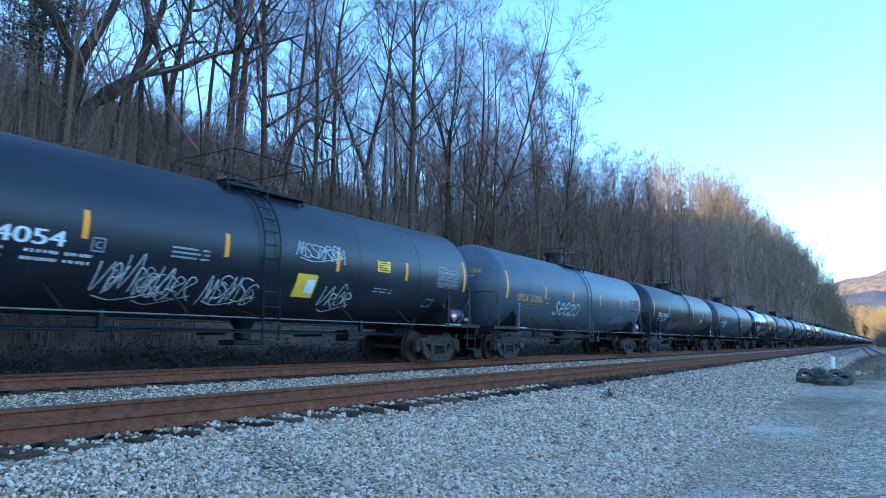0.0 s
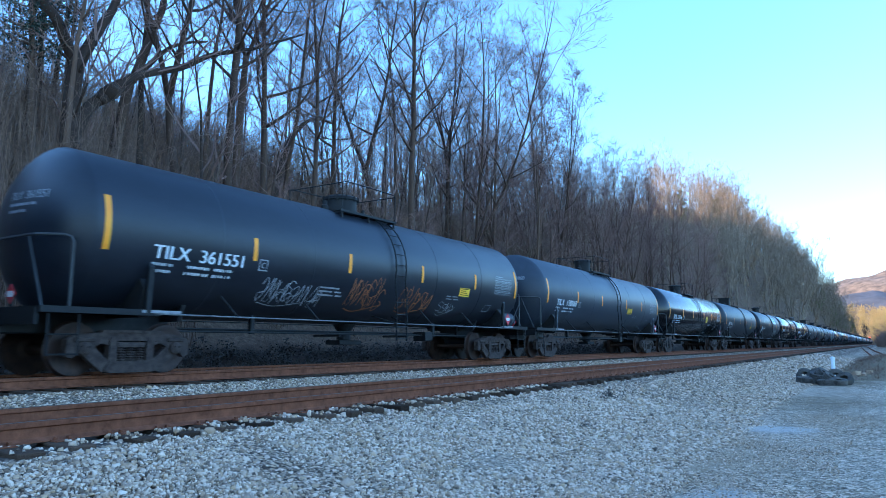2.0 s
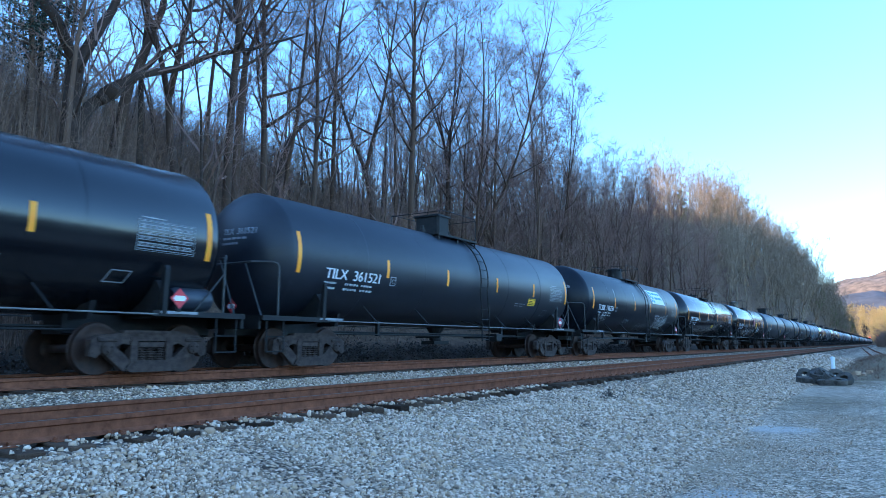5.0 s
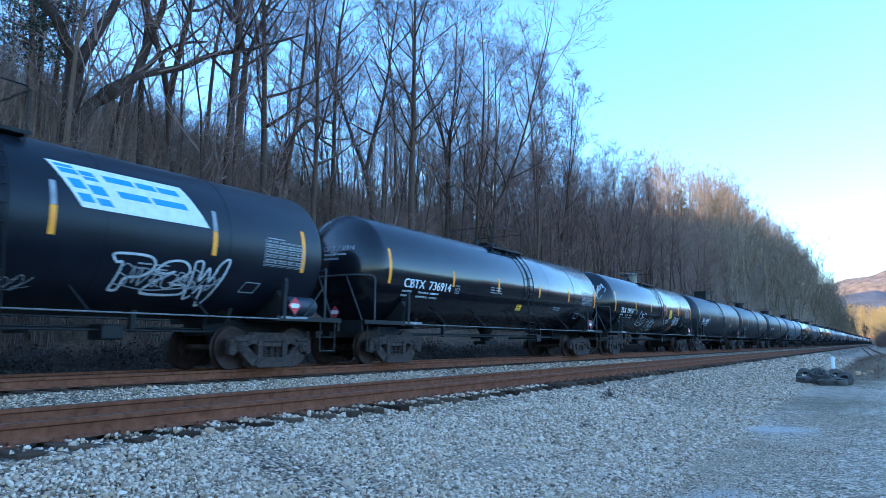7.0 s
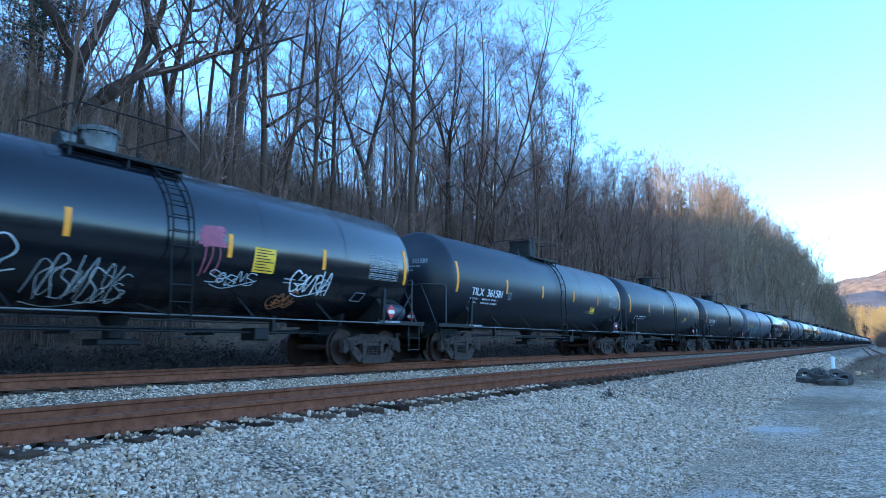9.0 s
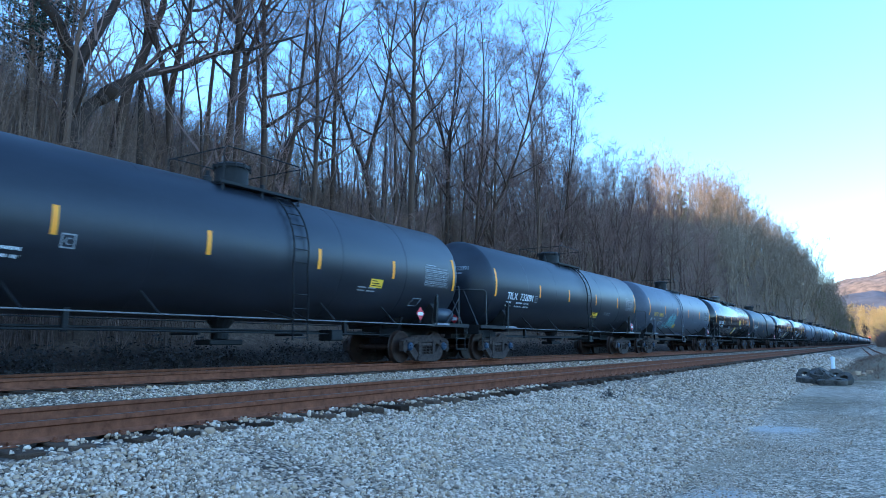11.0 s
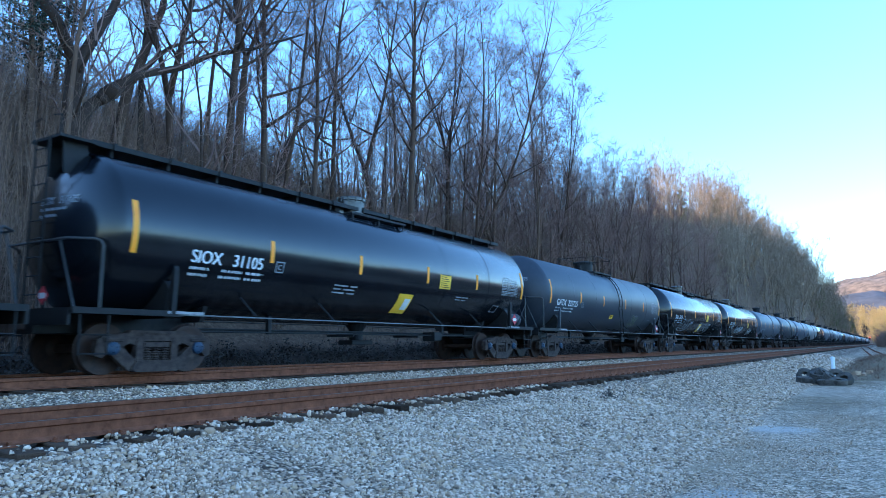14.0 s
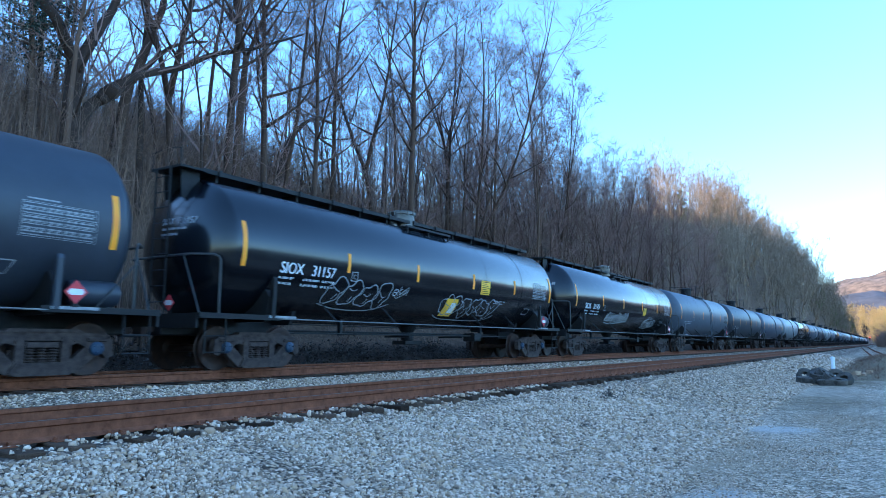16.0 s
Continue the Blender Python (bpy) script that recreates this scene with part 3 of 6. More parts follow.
def bubble(seed, y0, y1, z0, z1, letters=4, w=0.03):
    """Outlined balloon shapes that lean on one another."""
    rng = random.Random(seed)
    sh = Shape()
    cell, h = (y1 - y0) / letters, z1 - z0
    for i in range(letters):
        cy, cz = y0 + cell * (i + 0.5), (z0 + z1) / 2 + rng.uniform(-0.06, 0.06)
        n2, ph, cut = rng.choice((2, 3)), rng.uniform(0, 6.28), rng.uniform(0.16, 0.3)
        pts = []
        for j in range(49):
            q = j / 48 * math.tau
            sq = 1 + cut * math.sin(n2 * q + ph) + 0.10 * math.sin(5 * q + i)
            pts.append((cy + cell * 0.55 * sq * math.cos(q) + 0.18 * h * math.sin(q) * 0.5, cz + h / 2 * sq * 0.85 * math.sin(q)))
        stroke(sh, pts, w, 0.005 + 0.0006 * i)
        stroke(sh, smooth_path([(cy - cell * 0.25, cz + rng.uniform(0, 0.2) * h), (cy, cz + rng.uniform(-0.1, 0.1) * h), (cy + cell * 0.22, cz + rng.uniform(-0.05, 0.15) * h)]), w * 0.8, 0.008)
        stroke(sh, [(cy - cell * 0.05, cz - 0.32 * h), (cy + cell * rng.uniform(0, 0.15), cz - 0.12 * h)], w * 0.8, 0.0085)
    stroke(sh, smooth_path([(y0 - 0.1, z0 + 0.02), (y0 + cell, z0 - 0.08), (y1 - cell, z0 - 0.07), (y1 + 0.12, z0 + 0.12)]), w * 0.8, 0.009)
    return sh.mesh("graffiti")


def sideframe_mesh(sign):
    """A cast truck side frame: heavy top chord, slanting tension members, columns beside the spring nest, pedestal jaws."""
    sh = Shape()
    x0, x1 = (0.97, 1.12) if sign > 0 else (-1.12, -0.97)
    top = [(-1.18, 0.62), (-1.04, 0.70), (-0.72, 0.73), (-0.46, 0.77), (0.46, 0.77), (0.72, 0.73), (1.04, 0.70), (1.18, 0.62), (1.20, 0.34),
           (1.08, 0.30), (0.98, 0.40), (0.80, 0.42), (0.66, 0.52), (0.46, 0.60), (-0.46, 0.60), (-0.66, 0.52), (-0.80, 0.42), (-0.98, 0.40), (-1.08, 0.30), (-1.20, 0.34)]
    sh.prism(top, x0, x1, "x")
    for s in (-1, 1):
        sh.prism([(s * 0.98, 0.42), (s * 0.76, 0.54), (s * 0.44, 0.27), (s * 0.34, 0.06), (s * 0.56, 0.07)], x0 + 0.01, x1 - 0.01, "x")
        sh.prism([(s * 0.43, 0.66), (s * 0.29, 0.66), (s * 0.29, 0.20), (s * 0.44, 0.18)], x0 + 0.005, x1 + 0.012, "x")
        sh.prism([(s * 0.62, 0.58), (s * 0.44, 0.62), (s * 0.44, 0.52)], x0 + 0.01, x1 - 0.01, "x")
        sh.box(x0 + 0.02, x1 + 0.03, s * 0.889 - 0.17, s * 0.889 + 0.17, 0.58, 0.66, 0.02)
    sh.prism([(-0.52, 0.10), (-0.42, 0.25), (0.42, 0.25), (0.52, 0.10), (0.42, 0.04), (-0.42, 0.04)], x0 - 0.03, x1 + 0.03, "x")
    sh.prism([(-0.62, 0.735), (0.62, 0.735), (0.56, 0.79), (-0.56, 0.79)], x0 - 0.02, x1 + 0.025, "x")
    return sh.mesh("sideframe")


def springs_mesh(sign):
    sh = Shape()
    xc = 1.05 * sign
    for k in range(3):
        y = -0.185 + 0.185 * k
        for i in range(6):
            z = 0.255 + i * 0.045
            sh.lathe([(0, 0.078), (0.012, 0.09), (0.024, 0.078)], "z", 8, (xc, y, z))
        sh.lathe([(0, 0.045), (0.22, 0.045)], "z", 8, (xc, y, 0.25))
    sh.box(xc - 0.06, xc + 0.06, -0.26, 0.26, 0.48, 0.58, 0.015)
    return sh.mesh("springs")


def wheelset_mesh(fine):
    """Two flanged wheels on an axle; the axle lies along x."""
    sh = Shape()
    for s in (-1, 1):
        prof = [(0.075, 0.10), (0.07, 0.14), (0.045, 0.19), (0.055, 0.36), (0.068, 0.40), (0.065, 0.455), (-0.03, 0.459), (-0.055, 0.485), (-0.07, 0.47), (-0.072, 0.38), (-0.03, 0.18), (-0.07, 0.10)] if fine else [(0.07, 0.14), (0.068, 0.45), (-0.03, 0.459), (-0.065, 0.48), (-0.07, 0.14)]
        sh.lathe([(s * (0.755 + a), r) for a, r in prof], "x", 30 if fine else 14)
        sh.lathe([(s * 0.80, 0.085), (s * 1.0, 0.085)], "x", 12)
    sh.lathe([(-0.8, 0.08), (0.8, 0.08)], "x", 12)
    return sh.mesh("wheelset", True)


def seam_mesh():
    return Shape().lathe([(-0.022, R - 0.01), (-0.022, R + 0.003), (0.022, R + 0.003), (0.022, R - 0.01)], "y", 56, (0, 0, ZC)).mesh("weld_seam", True)


def cap_mesh(s):
    sh = Shape()
    if s:
        sh.lathe([(s * 0.95, 0.12), (s * 1.10, 0.125), (s * 1.16, 0.115), (s * 1.18, 0.09), (s * 1.19, 0.03)], "x", 18)
        for k in range(3):
            q = k * math.tau / 3 + 0.4
            sh.lathe([(s * 1.18, 0.022), (s * 1.205, 0.018)], "x", 6, (0, 0.062 * math.cos(q), 0.062 * math.sin(q)))
    return sh.mesh("bearing_cap", True)


def ladder_mesh(near):
    """A tank-side ladder: upright below, then bent over the shoulder of the tank."""
    sh = Shape()
    s = 1 if near else -1
    def line(y):
        pts = [(s * 1.62, y, 0.62), (s * 1.62, y, 1.6)]
        for i in range(0, 9):
            q = radians(-12 + i * 10)
            pts.append((s * (R + 0.075) * math.cos(q), y, ZC + (R + 0.075) * math.sin(q)))
        return pts
    for y in (-0.23, 0.23):
        ln = line(y)
        for p, q in zip(ln, ln[1:]):
            pv, qv = Vector(p), Vector(q)
            d = (qv - pv).normalized()
            nn = Vector((-d.z, 0, d.x)) * 0.018
            t = Vector((0, 0.008, 0))
            sh.add([pv - nn - t, pv + nn - t, pv + nn + t, pv - nn + t, qv - nn - t, qv + nn - t, qv + nn + t, qv - nn + t],
                   [(0, 1, 2, 3), (7, 6, 5, 4), (0, 4, 5, 1), (1, 5, 6, 2), (2, 6, 7, 3), (3, 7, 4, 0)])
    for i in range(4):
        z = 0.68 + i * 0.32
        sh.tube([(s * 1.62, -0.23, z), (s * 1.62, 0.23, z)], 0.013, 5)
    for i in range(8):
        q = radians(-8 + i * 10.5)
        p = (s * (R + 0.075) * math.cos(q), ZC + (R + 0.075) * math.sin(q))
        sh.tube([(p[0], -0.23, p[1]), (p[0], 0.23, p[1])], 0.013, 5)
    for y in (-0.23, 0.23):
        sh.tube([(s * 1.62, y, 1.08), (s * 0.95, y * 1.9, 1.28)], 0.018, 5)
    return sh.mesh("ladder")


def end_sill_mesh(e):
    """The stub sill, saddle and end platform at one end (e = -1 front, +1 rear)."""
    sh = Shape()
    ya, yb = sorted((e * 5.6, e * 8.75))
    sh.box(-0.33, 0.33, ya, yb, 0.72, 1.10, 0.02)
    sh.prism([(-1.30, 1.02), (1.30, 1.02), (1.42, 1.55), (1.30, 1.72), (0.0, 1.10), (-1.30, 1.72), (-1.42, 1.55)], e * 6.75, e * 6.92, "y")
    sh.prism([(-0.9, 0.98), (0.9, 0.98), (1.02, 1.3), (0.0, 1.08), (-1.02, 1.3)], e * 5.7, e * 5.8, "y")
    return sh.mesh("stub_sill")


def platform_mesh(e):
    sh = Shape()
    ya, yb = sorted((e * 6.6, e * 8.72))
    sh.box(-1.46, 1.46, ya, yb, 1.09, 1.15, 0.01)
    sh.box(-1.48, -1.44, ya, yb, 1.05, 1.155)
    sh.box(1.44, 1.48, ya, yb, 1.05, 1.155)
    yq = e * 8.70
    sh.box(-1.40, 1.40, min(yq, yq + e * 0.05), max(yq, yq + e * 0.05), 0.86, 1.12)
    for s in (-1, 1):
        for z in (0.38, 0.70):
            sh.tube([(s * 1.42, e * 8.05, z), (s * 1.42, e * 8.55, z)], 0.016, 5)
        for y in (8.05, 8.55):
            sh.tube([(s * 1.42, e * y, 0.36), (s * 1.42, e * y, 1.1)], 0.018, 5)
    return sh.mesh("end_platform")


def end_rail_mesh(e):
    """The bent pipe rail across the end platform."""
    sh = Shape()
    yq = e * 8.22
    sh.tube([(1.40, yq, 1.12), (1.40, yq, 2.22), (1.38, yq + e * 0.03, 2.30), (1.30, yq + e * 0.10, 2.34), (0.95, e * 8.62, 2.34), (-0.95, e * 8.62, 2.34), (-1.30, yq + e * 0.10, 2.34), (-1.38, yq + e * 0.03, 2.30), (-1.40, yq, 2.22), (-1.40, yq, 1.12)], 0.024, 7)
    return sh.mesh("end_handrail")


def bracket_mesh(e):
    """The upright plate with a flange that ties the tank's saddle to the platform."""
    sh = Shape()
    ya, yb = sorted((e * 6.78, e * 6.88))
    sh.prism([(1.40, 1.10), (1.49, 1.10), (1.525, 1.92), (1.50, 1.99), (1.42, 1.80)], ya, yb, "y")
    return sh.mesh("bracket")


def dome_mesh(kind):
    sh = Shape()
    if kind == "box":
        sh.prism([(-0.40, -0.34), (0.40, -0.34), (0.46, -0.28), (0.46, 0.28), (0.40, 0.34), (-0.40, 0.34), (-0.46, 0.28), (-0.46, -0.28)], 4.02, 4.72, "z")
        sh.prism([(-0.5, -0.4), (0.5, -0.4), (0.5, 0.4), (-0.5, 0.4)], 4.72, 4.78, "z")
    else:
        r, top = (0.45, 4.64) if kind == "wide" else ((0.37, 4.70) if kind == "steel" else (0.38, 4.72))
        sh.lathe([(3.98, r + 0.08), (4.12, r + 0.08), (4.13, r), (top - 0.16, r), (top - 0.15, r + 0.04), (top - 0.08, r + 0.04), (top - 0.03, r - 0.05), (top, 0.1)], "z", 28)
        for k in range(12):
            q = k * math.tau / 12
            sh.lathe([(top - 0.20, 0.022), (top - 0.05, 0.022)], "z", 5, (math.cos(q) * (r + 0.045), math.sin(q) * (r + 0.045), 0))
        if kind == "steel":
            sh.box(-0.16, 0.16, -r - 0.42, -r - 0.12, 4.05, 4.42, 0.03)
    return sh.mesh("manway", True)


def top_platform_mesh(kind):
    """The grating round the manway, close on the tank's crown, with its valves; kind low adds hatches in place of a tall manway."""
    sh = Shape()
    for k in range(4):
        sh.box(0.50 + 0.115 * k, 0.59 + 0.115 * k, -1.05, 1.30, 3.985, 4.01)
        sh.box(-0.59 - 0.115 * k, -0.50 - 0.115 * k, -1.05, 1.30, 3.985, 4.01)
    for s in (-1, 1):
        sh.box(*sorted((s * 0.945, s * 0.965)), -1.08, 1.33, 3.955, 4.015)
        for y in (-1.0, 0.1, 1.25):
            sh.box(*sorted((s * 0.5, s * 0.95)), y - 0.02, y + 0.02, 3.93, 3.99)
            sh.box(*sorted((s * 0.90, s * 0.94)), y - 0.02, y + 0.02, 3.76, 3.95)
    for y in (-1.0, 0.1, 1.25):
        sh.box(-0.96, 0.96, y - 0.02, y + 0.02, 3.935, 3.988)
    if kind == "low":
        sh.lathe([(4.02, 0.34), (4.22, 0.34), (4.23, 0.38), (4.29, 0.38), (4.31, 0.2)], "z", 20, (0, 0.1, 0))
        sh.box(-0.5, 0.5, -0.62, -0.40, 4.20, 4.24, 0.01)
    return sh.mesh("top_platform")


def top_rail_mesh():
    sh = Shape()
    for s in (-1, 1):
        sh.tube([(s * 0.95, -1.02, 4.0), (s * 0.95, -1.02, 4.70), (s * 0.95, -0.95, 4.77), (s * 0.95, 0.3, 4.78), (s * 0.95, 1.2, 4.77), (s * 0.95, 1.27, 4.70), (s * 0.95, 1.27, 4.0)], 0.015, 5)
    sh.tube([(-0.95, 1.27, 4.72), (0.95, 1.27, 4.72)], 0.014, 5)
    sh.tube([(-0.95, -1.02, 4.72), (0.95, -1.02, 4.72)], 0.014, 5)
    return sh.mesh("top_handrail")


def walkway_mesh():
    sh = Shape()
    sh.box(-0.34, 0.34, -7.95, 8.1, 4.27, 4.31, 0.008)
    for s in (-1, 1):
        sh.box(*sorted((s * 0.34, s * 0.36)), -7.95, 8.1, 4.24, 4.34)
    for i in range(13):
        y = -7.5 + i * 1.25
        sh.box(-0.26, 0.26, y - 0.03, y + 0.03, 4.08, 4.28)
        sh.box(0.36, 0.40, y - 0.04, y + 0.04, 4.22, 4.36)
    return sh.mesh("running_board")


def end_ladder_mesh():
    """The landing, its bracket plates and the end ladder at the front of a car with a running board."""
    sh = Shape()
    sh.box(-0.50, 0.50, -8.62, -7.95, 4.22, 4.27)
    for s in (-1, 1):
        sh.prism([(-8.45, 4.22), (-8.0, 4.22), (-7.95, 3.9), (-8.22, 3.62), (-8.40, 3.62)], s * 0.26, s * 0.29, "x")
        sh.tube([(s * 0.24, -8.66, 1.15), (s * 0.24, -8.66, 4.24)], 0.02, 6)
        sh.tube([(s * 0.48, -8.6, 4.25), (s * 0.48, -8.6, 4.62), (s * 0.2, -8.6, 4.66)], 0.014, 5)
    for i in range(9):
        sh.tube([(-0.24, -8.66, 1.4 + i * 0.33), (0.24, -8.66, 1.4 + i * 0.33)], 0.012, 5)
    return sh.mesh("end_ladder")


def on_head(x, z, off=0.005):
    """A point on the tank's front head."""
    rho2 = min((x * x + (z - ZC) ** 2) / (R * R), 0.98)
    return (x, -float(np.interp(math.sqrt(rho2) * R, [0.25, 0.52, 0.80, 1.06, 1.28, 1.43, R], [8.545, 8.50, 8.42, 8.31, 8.17, 8.03, 7.86])) - off - 0.012, z)


def head_marks(words):
    """The reporting mark and two lines of small stencilling on the front head."""
    me = text_mesh(words, 0, 0, 0.15, 0.95, flat=True)
    co = np.empty(len(me.vertices) * 3)
    me.vertices.foreach_get("co", co)
    co = co.reshape(-1, 3)
    me.vertices.foreach_set("co", np.array([on_head(px - 0.15, pz + 3.02) for px, _, pz in co]).ravel())
    me.update()
    return me


def head_scrawl(seed):
    """Looping spray strokes on the front head."""
    rng = random.Random(seed)
    sh = Shape()
    for i in range(7):
        cx, cz = 0.22 + 0.13 * i, 3.05 + rng.uniform(-0.1, 0.1)
        pts = [(cx + 0.14 * math.cos(q + i) * (1 + 0.4 * math.sin(2 * q)), cz + 0.30 * math.sin(q) * (1 + 0.3 * math.cos(3 * q))) for q in [k / 18 * 5.6 for k in range(19)]]
        v = []
        for k, (px, pz) in enumerate(pts):
            v += [on_head(px - 0.018, pz, 0.006 + 0.001 * i), on_head(px + 0.018, pz + 0.012, 0.006 + 0.001 * i)]
        sh.add(v, [(2 * k, 2 * k + 1, 2 * k + 3, 2 * k + 2) for k in range(18)])
    return sh.mesh("graffiti")


def head_bars():
    sh = Shape()
    for r, (x0, x1) in enumerate(((-0.1, 0.62), (-0.1, 0.4))):
        n = 5
        for k in range(n):
            xa, xb = x0 + (x1 - x0) * k / n, x0 + (x1 - x0) * (k + 0.8) / n
            z = 2.90 - 0.12 * r
            sh.add([on_head(xa, z), on_head(xb, z), on_head(xb, z + 0.05), on_head(xa, z + 0.05)], [(0, 1, 2, 3)])
    return sh.mesh("small_stencil")


def side_rail_mesh(s):
    return Shape().tube([(s * 1.47, -6.7, 1.085), (s * 1.47, 6.7, 1.085)], 0.015, 7).mesh("side_rail")


def rail_bracket_mesh(s):
    sh = Shape()
    a = Vector((s * 1.47, 0.12, 1.085))
    b2 = Vector((s * 1.12, -0.06, 1.52))
    sh.tube([a, b2], 0.022, 5)
    return sh.mesh("rail_bracket")


def under_mesh():
    """Brake pipes, levers and the bottom outlet slung under the tank."""
    sh = Shape()
    for x, z in ((0.25, 0.86), (0.62, 0.80), (-0.5, 0.84)):
        sh.tube([(x, -6.0, z), (x, 6.0, z)], 0.022, 6)
    sh.lathe([(0.62, 0.12), (0.66, 0.2), (0.9, 0.2), (1.12, 0.34)], "z", 14, (0, 0.2, 0))
    sh.box(-0.25, 0.25, -0.25, 0.65, 0.52, 0.64, 0.02)
    for y in (-3.6, 3.8):
        sh.box(0.5, 0.6, y - 0.05, y + 0.05, 0.76, 1.2)
    sh.box(0.3, 0.75, 3.1, 3.5, 0.62, 0.9, 0.03)
    for y in (-1.2, 1.7):
        sh.tube([(1.1, y, 0.75), (0.2, y, 0.75)], 0.03, 6)
    return sh.mesh("brake_rigging")


def reservoir_mesh():
    sh = Shape()
    sh.lathe([(7.12, 0.05), (7.15, 0.20), (7.23, 0.235), (7.95, 0.235), (8.03, 0.20), (8.06, 0.05)], "y", 16, (1.12, 0, 1.40))
    sh.box(1.02, 1.22, 7.3, 7.36, 1.13, 1.25)
    sh.box(1.02, 1.22, 7.85, 7.91, 1.13, 1.25)
    return sh.mesh("air_reservoir", True)


def coupler_mesh(e):
    sh = Shape()
    ya, yb = sorted((e * 8.6, e * 9.0))
    sh.box(-0.09, 0.09, ya, yb, 0.78, 0.96, 0.02)
    yc, yd = sorted((e * 8.90, e * 9.06))
    sh.prism([(-0.16, yc), (0.14, yc), (0.2, (yc + yd) / 2), (0.1, yd), (-0.16, yd)], 0.70, 1.0, "z")
    sh.tube([(-0.35, e * 8.7, 0.86), (-0.33, e * 8.9, 0.6), (-0.2, e * 9.04, 0.52)], 0.025, 6)
    return sh.mesh("coupler")


def placard(car, y, z, x):
    base = Shape()
    base.prism([(y - 0.195, z), (y, z + 0.195), (y + 0.195, z), (y, z - 0.195)], x, x + 0.012, "x")
    holder = Shape().box(x - 0.04, x - 0.003, y - 0.05, y + 0.05, 1.14, z + 0.06)
    part("placard_holder", holder.mesh("placard_holder"), M_IRON, car)
    p = part("placard", base.mesh("placard"), M_RED, car, "red and white diamond hazard placard")
    face = Shape().prism([(y - 0.10, z - 0.05), (y - 0.14, z), (y - 0.10, z + 0.05), (y + 0.10, z + 0.05), (y + 0.14, z), (y + 0.10, z - 0.05)], x + 0.012, x + 0.017, "x")
    part("placard_face", face.mesh("placard_face"), M_WHITE, p, "white panel")


def end_placard(car):
    """A diamond placard that hangs on the front rail and faces along the line."""
    x, z = 0.42, 1.37
    holder = part("placard_holder", shared("eph", lambda: Shape().box(x - 0.035, x + 0.035, -8.66, -8.635, 1.14, z + 0.05).mesh("placard_holder")), M_IRON, car)
    p = part("placard", shared("epb", lambda: Shape().prism([(x - 0.165, z), (x, z - 0.165), (x + 0.165, z), (x, z + 0.165)], -8.675, -8.663, "y").mesh("placard")), M_RED, car, "red and white diamond hazard placard")
    part("placard_face", shared("epf", lambda: Shape().prism([(x - 0.09, z - 0.05), (x + 0.09, z - 0.05), (x + 0.12, z), (x + 0.09, z + 0.05), (x - 0.09, z + 0.05), (x - 0.12, z)], -8.680, -8.675, "y").mesh("placard_face")), M_WHITE, p, "white panel")


def truck(car, y, detail, cap):
    t = new("truck")
    t.parent = car
    t.matrix_basis = pose(0, y, 0)
    sets = []
    for s in (1, -1):
        part("sideframe", shared(("sf", s), lambda: sideframe_mesh(s)), M_TRUCK, t)
        if detail:
            tagged(part("spring", shared(("sp", s), lambda: springs_mesh(s)), M_TRUCK, t), kind="stuff")
    part("bolster", shared("bol", lambda: Shape().box(-1.0, 1.0, -0.2, 0.2, 0.45, 0.72, 0.03).mesh("bolster")), M_IRON, t)
    for ay in (-0.889, 0.889):
        w = part("wheelset", shared(("ws", detail), lambda: wheelset_mesh(detail)), M_WHEEL, t, at=pose(0, ay, 0.457))
        sets.append(w)
        for s in (1, -1):
            part("bearing_cap", shared(("cap", s), lambda: cap_mesh(s)), cap, t, at=pose(0, ay, 0.47))
    return sets


WHEELS, TRAIN = [], []
STRIPES = (-4.4, -1.4, 1.75, 4.65)


